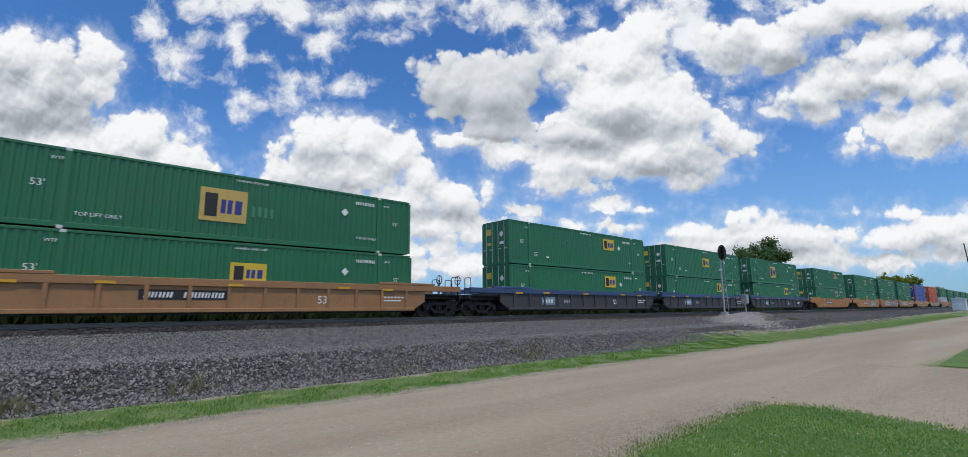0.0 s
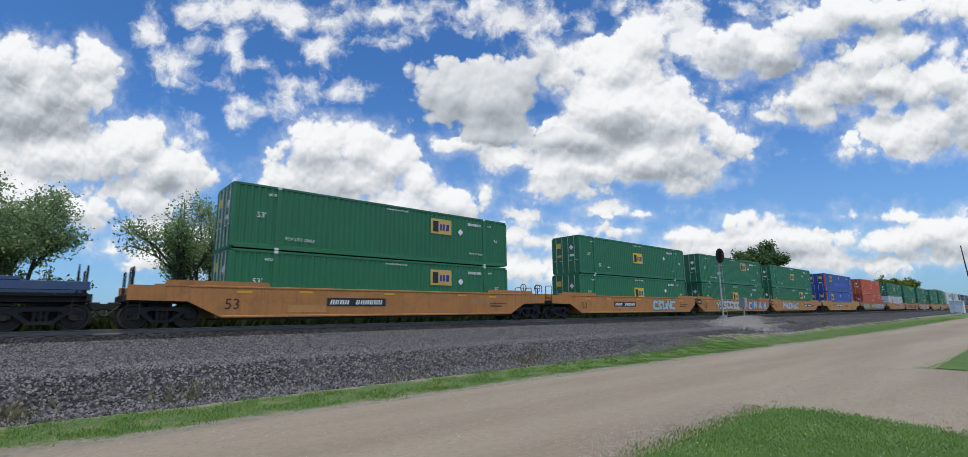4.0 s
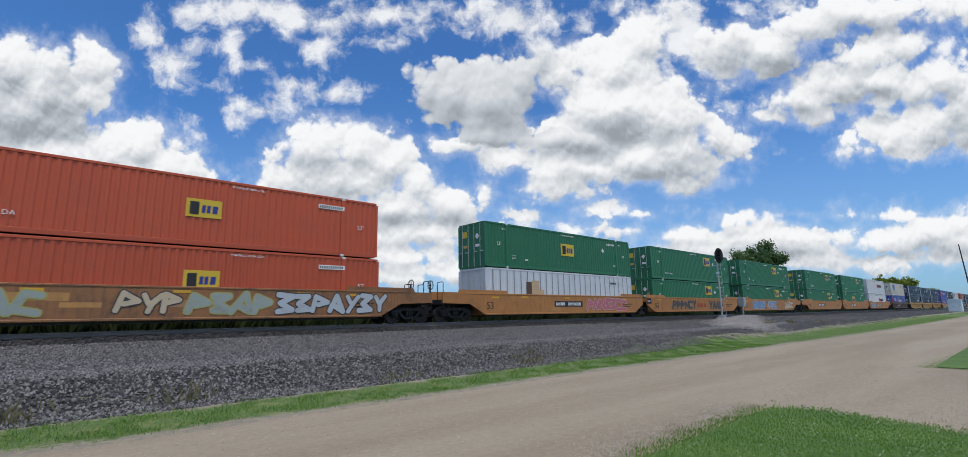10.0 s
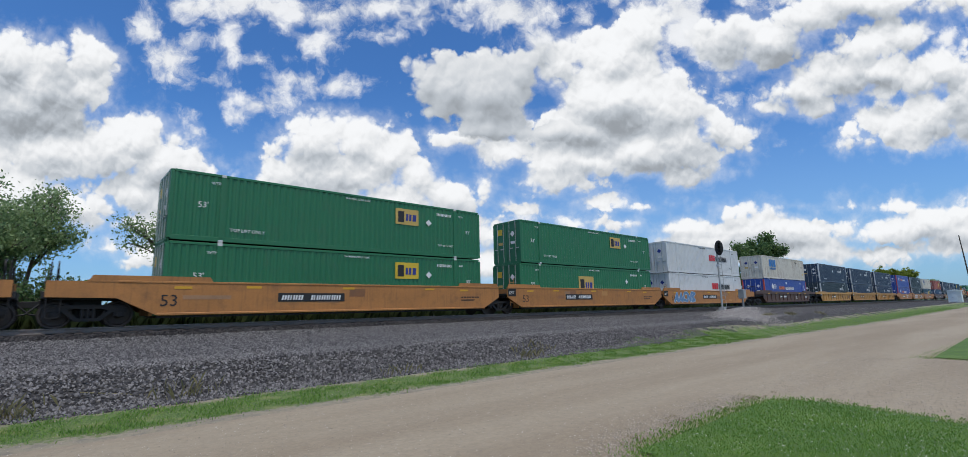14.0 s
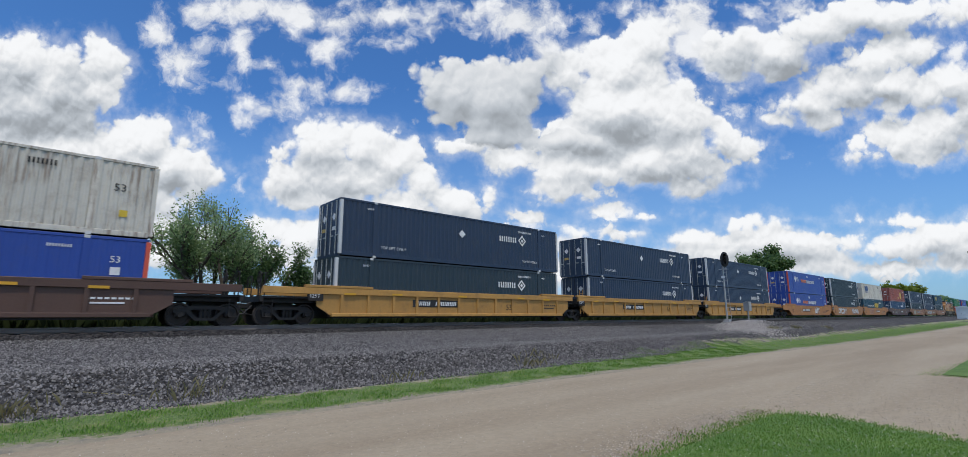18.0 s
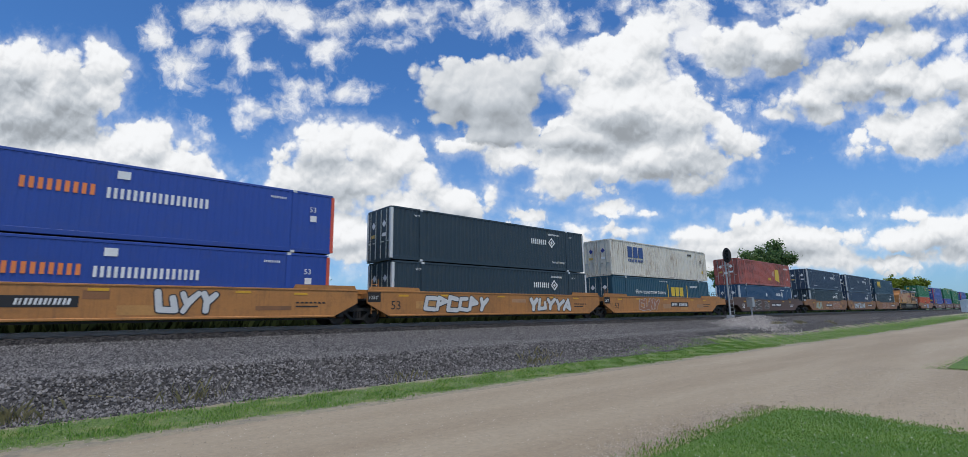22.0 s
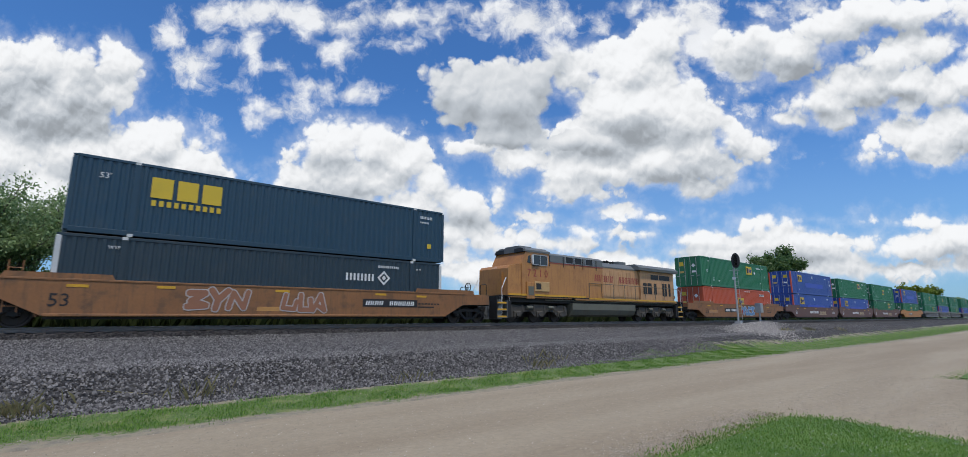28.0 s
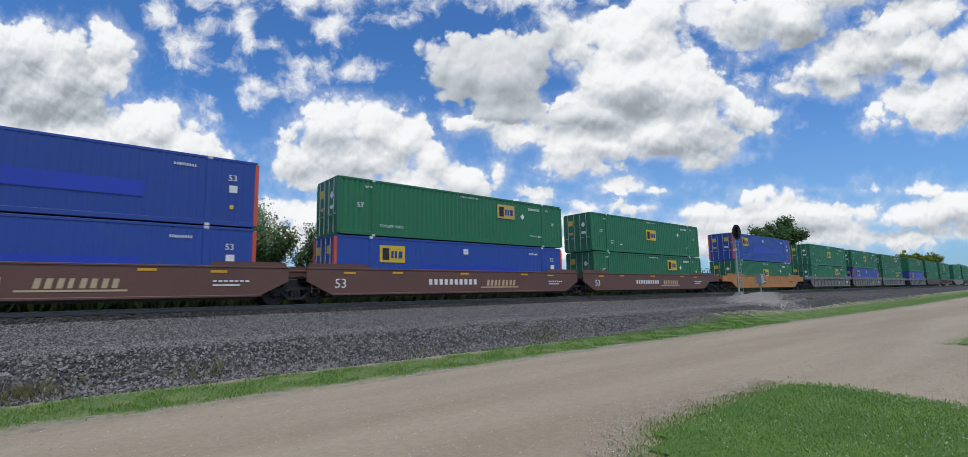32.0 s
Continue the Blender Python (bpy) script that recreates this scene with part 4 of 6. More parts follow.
C_GREEN = cmat("container_green", (0.013, 0.140, 0.058))
C_BLUE = cmat("container_blue", (0.014, 0.055, 0.29))
C_PATCH = cmat("container_blue_patch", (0.012, 0.045, 0.42))
C_ORANGE = cmat("container_orange", (0.46, 0.075, 0.025))
C_POST = cmat("post_orange", (0.58, 0.085, 0.045))
C_WHITE = cmat("container_white", (0.60, 0.62, 0.62), grime=0.18, streak=0.14)
C_CREAM = cmat("container_cream", (0.60, 0.57, 0.49), grime=0.4, streak=0.7, gc=(0.17, 0.095, 0.05))
C_SILVER = cmat("container_silver", (0.55, 0.58, 0.60), grime=0.15)
C_NAVY = cmat("container_navy", (0.016, 0.036, 0.075))
C_SLATE = cmat("container_slate", (0.016, 0.035, 0.050))
C_DEEP = cmat("container_deep_blue", (0.011, 0.046, 0.080))
C_TEAL = cmat("container_teal", (0.012, 0.060, 0.095))
C_RED = cmat("container_red", (0.36, 0.085, 0.062), grime=0.25, streak=0.95, gc=(0.045, 0.022, 0.018))
C_AZURE = cmat("container_azure", (0.013, 0.055, 0.125))
C_GREY = cmat("post_grey", (0.55, 0.56, 0.55))


def corrugated(x0, x1, z0, z1, pitch, depth, y):
    """A ribbed steel sheet facing -y when y is negative, standing between x0 and x1."""
    s = -1 if y < 0 else 1
    n = max(1, round((x1 - x0) / pitch))
    p = (x1 - x0) / n
    pts = []
    for i in range(n):
        a = x0 + i * p
        pts += [(a, y), (a + p * 0.34, y), (a + p * 0.5, y - s * depth), (a + p * 0.84, y - s * depth)]
    pts.append((x1, y))
    pts += [(x1, y - s * (depth + 0.02)), (x0, y - s * (depth + 0.02))]
    return Geo().prism(pts, "z", z0, z1, False)


def bars(x0, x1, z0, z1, count, y, fill=0.7):
    """A row of upright strokes standing for writing too small or too branded to letter."""
    g = Geo()
    w = (x1 - x0) / count
    for i in range(count):
        g.box(x0 + i * w, x0 + (i + fill) * w, y - 0.004, y + 0.004, z0, z1)
    return g


def slanted(x0, x1, z0, z1, y, groups):
    """Rows of leaning strokes of uneven width, in groups, standing for a stencilled mark."""
    g = Geo()
    total = sum(groups) + 1.4 * (len(groups) - 1)
    w = (x1 - x0) / total
    x, lean, k = x0, (z1 - z0) * 0.18, 0
    for count in groups:
        for _ in range(count):
            for a, b in ((0.06, 0.34), (0.54, (0.84, 0.76, 0.82)[k % 3])):
                g.prism([(x + a * w, z0), (x + b * w, z0), (x + b * w + lean, z1), (x + a * w + lean, z1)], "y", y - 0.004, y + 0.004)
            x += w
            k += 1
        x += 1.4 * w
    return g


def diamond(x, z, r, y, ring=0.0):
    if not ring:
        return Geo().prism([(x - r, z), (x, z - r), (x + r, z), (x, z + r)], "y", y - 0.004, y + 0.004)
    g = Geo()
    for a, b in (((-1, 0), (0, -1)), ((0, -1), (1, 0)), ((1, 0), (0, 1)), ((0, 1), (-1, 0))):
        g.prism([(x + a[0] * r, z + a[1] * r), (x + b[0] * r, z + b[1] * r), (x + b[0] * (r - ring), z + b[1] * (r - ring)), (x + a[0] * (r - ring), z + a[1] * (r - ring))], "y", y - 0.004, y + 0.004)
    return g


FACE = -CW - 0.004


def panel_logo(c, x, z, w, h, back):
    """A yellow square sign with dark strokes."""
    lg = part("logo_panel", lambda: Geo().box(x, x + w, FACE - 0.003, FACE + 0.01, z, z + h), back, c, "yellow square sign with dark strokes", None, ("lg", x, z, w, h))
    y = FACE - 0.008

    def strokes():
        return Geo().box(x + 0.10 * w, x + 0.36 * w, y - 0.003, y + 0.003, z + 0.14 * h, z + 0.84 * h)

    def blue():
        g = Geo()
        for a, b in ((0.43, 0.53), (0.57, 0.67), (0.73, 0.88)):
            g.prism([(x + a * w, z + 0.26 * h), (x + b * w, z + 0.26 * h), (x + b * w + 0.02, z + 0.68 * h), (x + a * w + 0.02, z + 0.68 * h)], "y", y - 0.003, y + 0.003)
        return g
    part("stroke", strokes, M_BLACK, lg, "", None, ("e", x, z, w, h))
    part("stroke", blue, M_NAVY, lg, "", None, ("m", x, z, w, h))


def container(style, upper, variant=0, far=False):
    """A 53 foot domestic container: frame, ribbed sides, roof, doors at its near end, castings and markings."""
    spec = {"green": (C_GREEN, C_GREEN, "dark green corrugated steel freight container"), "blue": (C_BLUE, C_POST, "royal blue freight container with orange corner posts"),
            "orange": (C_ORANGE, C_ORANGE, "faded orange-red freight container"), "white": (C_WHITE, C_WHITE, "white freight container with red and black lettering"),
            "cream": (C_CREAM, C_CREAM, "weathered cream freight container, blue sign"), "silver": (C_SILVER, C_SILVER, "silver freight container with dark panel joints"),
            "navy": (C_NAVY, C_GREY, "navy blue freight container with white markings"), "azure": (C_AZURE, C_GREY, "deep blue freight container with white markings"), "slate": (C_SLATE, C_GREY, "dark slate freight container with white markings"),
            "deep": (C_DEEP, C_DEEP, "dark blue freight container, large yellow sign"), "teal": (C_TEAL, C_TEAL, "dark teal freight container, bracketed yellow sign"),
            "pacer": (C_BLUE, C_POST, "royal blue freight container, orange and white lettering"), "red": (C_RED, C_RED, "rust-streaked red freight container, yellow sign")}[style]
    body, post, label = spec
    label += ", stacked on top" if upper else ", in the well"
    c = tagged(new("freight_container"), label, "container", "double-stacked containers")
    P1, P2 = 1.82, 14.15
    flat = style in ("silver", "blue", "pacer")
    for s, nm in ((-1, "side_wall"), (1, "side_wall")):
        w = part(nm, lambda: corrugated(0.16, CL - 0.16, 0.2, CH - 0.1, 0.62 if style == "silver" else 0.285, 0.012 if flat else 0.032, s * (CW - 0.012)), body, c, "", None, ("wall", s, style == "silver", flat))
        for f in w.data.polygons:
            f.use_smooth = False
    part("roof", lambda: Geo().box(0.05, CL - 0.05, -CW + 0.04, CW - 0.04, CH - 0.07, CH - 0.012), body, c, "", None, "roof")
    part("front_wall", lambda: Geo().box(CL - 0.09, CL - 0.03, -CW + 0.1, CW - 0.1, 0.16, CH - 0.1), body, c, "", None, "front")
    part("floor", lambda: Geo().box(0.1, CL - 0.1, -CW + 0.1, CW - 0.1, 0.06, 0.18), M_STEEL_DARK, c, "", None, "floor")
    for s in (-1, 1):
        part("top_rail", lambda: Geo().box(0.14, CL - 0.14, *sorted((s * CW, s * (CW - 0.07))), CH - 0.115, CH - 0.005, 0.012), body, c, "", None, ("top", s))
        part("bottom_rail", lambda: Geo().box(0.14, CL - 0.14, *sorted((s * (CW - 0.004), s * (CW - 0.09))), 0.045, 0.235, 0.012), body, c, "", None, ("bot", s))
        for x in (0.0, CL - 0.15):
            part("corner_post", lambda: Geo().box(x, x + 0.15, *sorted((s * CW, s * (CW - 0.16))), 0.1, CH - 0.1, 0.015), post, c, "", None, ("post", s, x))
        for x in (P1, P2):
            if far and s > 0:
                continue
            part("lifting_post", lambda: Geo().box(x, x + 0.2, *sorted((s * (CW + 0.003), s * (CW - 0.06))), 0.2, CH - 0.1), body, c, "", None, ("mid", s, x))
    if not far:
        for s in (-1, 1):
            for x in (P1 + 0.01, P2 + 0.01):
                for z in (0.0, CH - 0.115):
                    part("casting", lambda: Geo().box(x, x + 0.178, *sorted((s * (CW + 0.006), s * (CW - 0.15))), z, z + 0.118, 0.01), C_GREY, c, "", None, ("cast", s, x, z))
    # doors at the end that faces backwards
    for s in (-1, 1):
        d = part("door", lambda: Geo().box(0.02, 0.07, *sorted((s * 0.02, s * (CW - 0.16))), 0.15, CH - 0.12, 0.01), body, c, "", None, ("door", s))
        if not far:
            for yy in (0.28, 0.86):
                part("lock_rod", lambda: Geo().rod((-0.005, s * yy, 0.12), (-0.005, s * yy, CH - 0.09), 0.02, 6).box(-0.03, 0.02, *sorted((s * yy, s * (yy + 0.28))), 1.0, 1.05), M_GEAR, d, "grey steel locking bar", None, ("rod", s, yy))
            if style in ("green", "blue", "orange") and (s > 0 or style == "blue"):
                part("placard", lambda: Geo().box(0.008, 0.02, *sorted((s * 0.42, s * 0.86)), 2.0, 2.4), M_LOGO_Y, d, "yellow square sign", None, ("plac", s))
            elif style != "silver":
                part("placard", lambda: Geo().prism([(s * 0.57 - 0.2, 2.0), (s * 0.57, 1.8), (s * 0.57 + 0.2, 2.0), (s * 0.57, 2.2)], "x", 0.008, 0.02), M_WHITE if style not in ("white", "cream") else M_NAVY, d, "", None, ("plac", s))
            part("data_plate", lambda: Geo().box(0.008, 0.02, *sorted((s * 0.40, s * 0.78)), 1.32, 1.5), M_LOGO_TAN if s > 0 else M_WHITE, d, "", None, ("dplate", s))
    part("header", lambda: Geo().box(0.0, 0.12, -CW + 0.1, CW - 0.1, CH - 0.13, CH - 0.01), body, c, "", None, "hdr")
    part("sill", lambda: Geo().box(0.0, 0.12, -CW + 0.1, CW - 0.1, 0.0, 0.16), body, c, "", None, "sill")
    M = M_BLACK if style in ("white", "cream", "silver") else M_WHITE
    y = FACE

    def txt(s, size, x, z, m=None):
        if not far:
            text_part(s, size, m or M, c, x, z, y)

    def blk(x0, x1, z0, z1, n, m, fill=0.7, label=""):
        return part("lettering", lambda: bars(x0, x1, z0, z1, n, y, fill), m, c, label, None, ("bar", x0, x1, z0, z1, n, fill))
    if style == "green":
        if not (far and variant % 2):
            kind = variant % 4
            lx, lz, lw, lh, back = ((10.25, 1.64, 1.45, 0.86, M_LOGO_TAN), (7.3, 1.18, 1.45, 0.86, M_LOGO_Y), (6.1, 0.80, 1.8, 1.38, M_LOGO_TAN), (10.25, 1.64, 1.45, 0.86, M_LOGO_Y))[kind]
            panel_logo(c, lx, lz, lw, lh, back)
            part("placard_diamond", lambda: diamond(12.38, 1.88, 0.19, y), M_WHITE, c, "white diamond placard", None, ("dia", 12.38))
            if kind == 2:
                for k in range(4):
                    blk(8.1 + k * 0.26, 8.22 + k * 0.26, 1.15, 1.6, 1, cmat("faded_green", (0.05, 0.22, 0.12)), 1.0)
        txt("53'", 0.34, 1.0, 1.42)
        txt("53'", 0.26, 15.05, 1.48)
        txt("WARNING HIGH CUBE", 0.13, 7.4, 2.60)
        txt("WTP", 0.17, 1.45, 2.42)
        txt("WTP", 0.15, 14.5, 2.40)
        blk(12.95, 14.0, 2.35, 2.5, 11, M, 0.55)
        if variant % 2 == 0:
            txt("TOP LIFT ONLY", 0.2, 2.25, 0.5)
            txt("TOP LIFT ONLY", 0.16, 13.0, 0.62)
        else:
            txt("DA", 0.24, 2.35, 0.62)
            blk(2.35, 2.68, 0.86, 0.89, 1, M, 1.0)
            blk(3.55, 3.85, 0.58, 0.68, 2, M, 0.9)
            txt("DA", 0.2, 13.7, 0.72)
    elif style == "blue":
        panel_logo(c, 2.4, 1.62, 1.45, 0.86, M_LOGO_Y)
        blk(4.9, 12.1, 0.95, 1.55, 1, C_PATCH, 1.0, "fresh blue paint patch")
        txt("53", 0.36, 14.95, 1.95)
        blk(15.0, 15.32, 1.45, 1.75, 1, M, 1.0)
        blk(7.7, 8.05, 2.2, 2.5, 1, M, 1.0)
        txt("110\"", 0.14, 7.72, 2.28, M_NAVY)
        blk(13.0, 13.8, 2.35, 2.46, 9, M, 0.5)
        txt("DA", 0.2, 2.4, 0.55)
        part("placard", lambda: Geo().box(15.05, 15.2, y - 0.004, y, 0.75, 0.92), M_LOGO_Y, c, "", None, "yel")
    elif style == "orange":
        panel_logo(c, 7.55, 1.2, 1.3, 0.75, M_LOGO_Y)
        blk(13.0, 14.3, 2.25, 2.45, 1, M, 1.0)
        part("lettering", lambda: bars(13.05, 14.25, 2.29, 2.41, 11, y - 0.006, 0.5), M_BLACK, c, "", None, "onum")
        txt("53'", 0.3, 15.0, 1.4)
        txt("53'", 0.3, 1.0, 1.4)
        txt("WARNING HIGH CUBE", 0.13, 9.2, 2.6)
        txt("DA", 0.24, 2.35, 0.62)
    elif style == "white":
        blk(8.75, 10.2, 1.45, 2.05, 3, mat("sign_red", (0.55, 0.02, 0.03), 0.5), 0.86, "red block lettering")
        blk(10.3, 13.05, 1.45, 1.95, 13, M_BLACK, 0.58, "black block lettering")
        txt("WARNING HIGH CUBE", 0.13, 6.6, 2.6)
        txt("DA", 0.2, 13.6, 0.72)
        txt("WTP", 0.15, 14.5, 2.40)
    elif style == "silver":
        for k in range(25):
            blk(0.6 + k * 0.62, 0.66 + k * 0.62, 0.24, CH - 0.12, 1, mat("joint_grey", (0.20, 0.21, 0.22), 0.6), 1.0)
        sg = part("logo_panel", lambda: Geo().box(4.1, 4.85, FACE - 0.006, FACE, 1.2, 2.2).box(4.85, 5.3, FACE - 0.006, FACE, 1.1, 1.6), mat("sign_fawn", (0.50, 0.36, 0.21), 0.6, grime=0.2), c, "peeling fawn square sign", None, "fawn")
        part("stroke", lambda: Geo().box(3.6, 4.1, FACE - 0.007, FACE, 1.3, 2.1), mat("sign_brown", (0.09, 0.05, 0.03), 0.6, grime=0.2), sg, "dark brown block", None, "brn")
        blk(13.0, 14.0, 2.2, 2.35, 9, M_BLACK, 0.5)
    elif style == "cream":
        blue = mat("sign_blue", (0.02, 0.06, 0.20), 0.5) if variant else mat("sign_bright_blue", (0.02, 0.16, 0.42), 0.5)
        blk(2.4, 4.8, 1.55, 2.45, 3, blue, 0.82, "large blue block lettering")
        blk(2.45, 4.75, 1.2, 1.42, 10, blue, 0.6)
        txt("53", 0.4, 14.8, 1.7)
        part("placard", lambda: Geo().box(15.05, 15.3, y - 0.004, y, 0.75, 1.0), M_LOGO_Y, c, "", None, "yel2")
        blk(12.4, 13.2, 2.3, 2.5, 7, M_BLACK, 0.5)
    elif style in ("navy", "slate", "azure"):
        blk(10.6, 12.15, 1.74, 2.08, 8, M, 0.5, "white block lettering")
        part("placard_diamond", lambda: diamond(12.62, 1.92, 0.36, y, 0.12), M, c, "white open diamond sign", None, "ring")
        part("placard_diamond", lambda: diamond(12.62, 1.92, 0.12, y), M, c, "", None, "ring2")
        if variant % 2:
            part("placard_diamond", lambda: diamond(7.6, 1.85, 0.24, y), M, c, "", None, "d2")
            txt("TOP LIFT ONLY", 0.22, 2.25, 0.5)
        txt("TOP LIFT ONLY", 0.2, 12.6, 0.52)
        txt("WTP", 0.17, 1.45, 2.42)
        txt("WTP", 0.15, 14.5, 2.40)
        blk(12.3, 13.5, 2.42, 2.54, 11, M, 0.5)
    elif style == "deep":
        blk(2.4, 5.0, 1.6, 2.4, 3, M_LOGO_Y, 0.82, "large yellow block lettering")
        blk(2.45, 4.95, 1.28, 1.5, 10, M_LOGO_Y, 0.6)
        txt("53'", 0.3, 0.8, 2.1)
        blk(14.6, 15.4, 2.35, 2.5, 8, M, 0.5)
        blk(14.6, 15.2, 2.1, 2.2, 6, M, 0.5)
        part("placard", lambda: Geo().box(15.1, 15.3, y - 0.004, y, 0.75, 1.0), M_LOGO_Y, c, "", None, "yel2")
    elif style == "teal":
        txt("How tomorrow moves", 0.5, 3.2, 1.55, M_WHITE)
        blk(8.9, 11.2, 1.4, 2.2, 3, M_LOGO_Y, 0.8, "yellow block lettering")
        for x0, x1 in ((8.3, 8.42), (11.75, 11.87)):
            blk(x0, x1, 1.25, 2.4, 1, M_LOGO_Y, 1.0)
        txt("WARNING HIGH CUBE", 0.13, 7.0, 2.6)
        blk(12.4, 13.9, 2.2, 2.4, 9, M, 0.6)
    elif style == "pacer":
        blk(5.1, 7.2, 1.58, 1.98, 9, mat("sign_orange", (0.75, 0.22, 0.06), 0.5), 0.55, "orange block lettering")
        blk(7.45, 10.85, 1.53, 1.93, 17, M, 0.52, "white block lettering")
        part("placard_diamond", lambda: diamond(2.8, 1.95, 0.42, y), M, c, "white diamond sign", None, "pd")
        for k in range(5):
            blk(3.2, 4.1 - 0.08 * abs(k - 2), 1.68 + k * 0.12, 1.72 + k * 0.12, 1, M, 1.0)
        txt("53", 0.34, 14.95, 1.95)
        blk(15.0, 15.3, 1.5, 1.78, 1, M, 1.0)
        blk(7.7, 8.1, 2.3, 2.6, 1, M, 1.0)
        blk(13.2, 13.9, 2.4, 2.5, 9, M, 0.5)
    elif style == "red":
        lp = part("logo_panel", lambda: Geo().prism([(10.75, 0.8), (12.15, 0.55), (12.15, 2.05), (10.95, 2.12)], "y", y - 0.006, y), M_LOGO_Y, c, "yellow sail-shaped sign", None, "sail")
        part("logo_wing", lambda: Geo().prism([(9.85, 1.35), (10.7, 1.1), (10.7, 1.9), (10.05, 1.8)], "y", y - 0.006, y), cmat("sign_pink", (0.45, 0.20, 0.13)), lp, "faded tan half of the sign", None, "wing")
        blk(11.42, 11.48, 0.68, 2.1, 1, C_RED, 1.0)
        blk(10.75, 12.15, 1.42, 1.48, 1, C_RED, 1.0)
        blk(8.6, 9.5, 0.7, 1.0, 3, M_LOGO_Y, 0.6)
        txt("53'", 0.3, 14.9, 0.9)
        blk(14.1, 15.6, 2.2, 2.4, 8, M, 0.5)
    return c


# ---------------------------------------------------------------- well cars
def wmat(name, color, grime=0.35, gc=(0.11, 0.07, 0.045), streak=0.25):
    return mat(name, color, 0.6, 0.0, 0.22, grime, 0.9, 0.12, gc, streak, 0.2, 14.0)


W = {"orange": wmat("car_orange", (0.42, 0.180, 0.048), 0.5, (0.15, 0.075, 0.035), 0.4), "yellow": wmat("car_yellow", (0.44, 0.235, 0.058), 0.35), "brown": wmat("car_brown", (0.29, 0.148, 0.060)),
     "dark": wmat("car_dark", (0.045, 0.045, 0.048)), "maroon": wmat("car_maroon", (0.12, 0.055, 0.042), 0.35), "umber": wmat("car_umber", (0.085, 0.045, 0.032), 0.25),
     "rust": wmat("car_rust", (0.26, 0.115, 0.042), 0.8, (0.10, 0.06, 0.035), 0.5), "grey": wmat("car_grey", (0.16, 0.155, 0.15), 0.35)}
PATCHES = [wmat("patch_ochre", (0.47, 0.235, 0.07)), wmat("patch_tan", (0.36, 0.20, 0.10)), wmat("patch_brown", (0.26, 0.115, 0.045))]
W_BLUE = wmat("car_blue_band", (0.035, 0.075, 0.17))
SIDE = 1.42


def wheelset(parent, x, key="w", r=0.46, half=0.75):
    a = part("axle", lambda: Geo().rod((0, -half - 0.2, r), (0, half + 0.2, r), 0.08, 8), M_STEEL_DARK, parent, "", Matrix.Translation((x, 0, 0)), (key, "ax", r))
    for s in (-1, 1):
        part("wheel", lambda: Geo().lathe([(0.0, -0.05), (0.12, -0.07), (0.16, -0.02), (r - 0.09, 0.0), (r - 0.06, -0.06), (r, -0.06), (r + 0.0, 0.03), (r + 0.025, 0.045), (r + 0.025, 0.07), (r - 0.07, 0.07), (0.0, 0.05)], (0, 0, r), "y", 22) if s < 0 else
             Geo().lathe([(0.0, 0.05), (0.12, 0.07), (0.16, 0.02), (r - 0.09, 0.0), (r - 0.06, 0.06), (r, 0.06), (r, -0.03), (r + 0.025, -0.045), (r + 0.025, -0.07), (r - 0.07, -0.07), (0.0, -0.05)], (0, 0, r), "y", 22), M_WHEEL, a, "", Matrix.Translation((0, s * half, 0)), (key, "wh", s, r))


def truck(parent, x):
    """A two-axle bogie."""
    t = part("truck_frame", lambda: Geo().box(-0.2, 0.2, -1.0, 1.0, 0.38, 0.62, 0.03).box(-0.95, 0.95, -0.62, 0.62, 0.3, 0.68, 0.05).box(-0.4, 0.4, -0.5, 0.5, 0.6, 1.16, 0.03), M_STEEL_DARK, parent, "dark cast steel bogie", Matrix.Translation((x, 0, 0)), "bolster")
    for s in (-1, 1):
        def frame_geo():
            g = Geo()
            y0, y1 = sorted((s * 0.93, s * 1.06))
            g.prism([(-1.12, 0.52), (-1.12, 0.66), (-0.55, 0.80), (0.55, 0.80), (1.12, 0.66), (1.12, 0.52), (0.82, 0.50), (0.42, 0.66), (-0.42, 0.66), (-0.82, 0.50)], "y", y0, y1)
            g.prism([(-0.72, 0.56), (-0.34, 0.22), (0.34, 0.22), (0.72, 0.56), (0.58, 0.62), (0.26, 0.33), (-0.26, 0.33), (-0.58, 0.62)], "y", y0, y1)
            for xx in (-0.88, 0.88):
                g.box(xx - 0.16, xx + 0.16, y0 - 0.02, y1 + 0.02, 0.36, 0.58, 0.03)
                g.lathe([(0.0, -0.06), (0.1, -0.06), (0.11, 0.06), (0.0, 0.06)], (xx, s * 1.08, 0.46), "y", 10)
            for xx in (-0.16, 0.0, 0.16):
                g.rod((xx, s * 1.0, 0.33), (xx, s * 1.0, 0.66), 0.055, 8)
            return g
        part("side_frame", frame_geo, M_STEEL_DARK, t, "", None, ("sf", s))
    wheelset(parent, x - 0.88)
    wheelset(parent, x + 0.88)


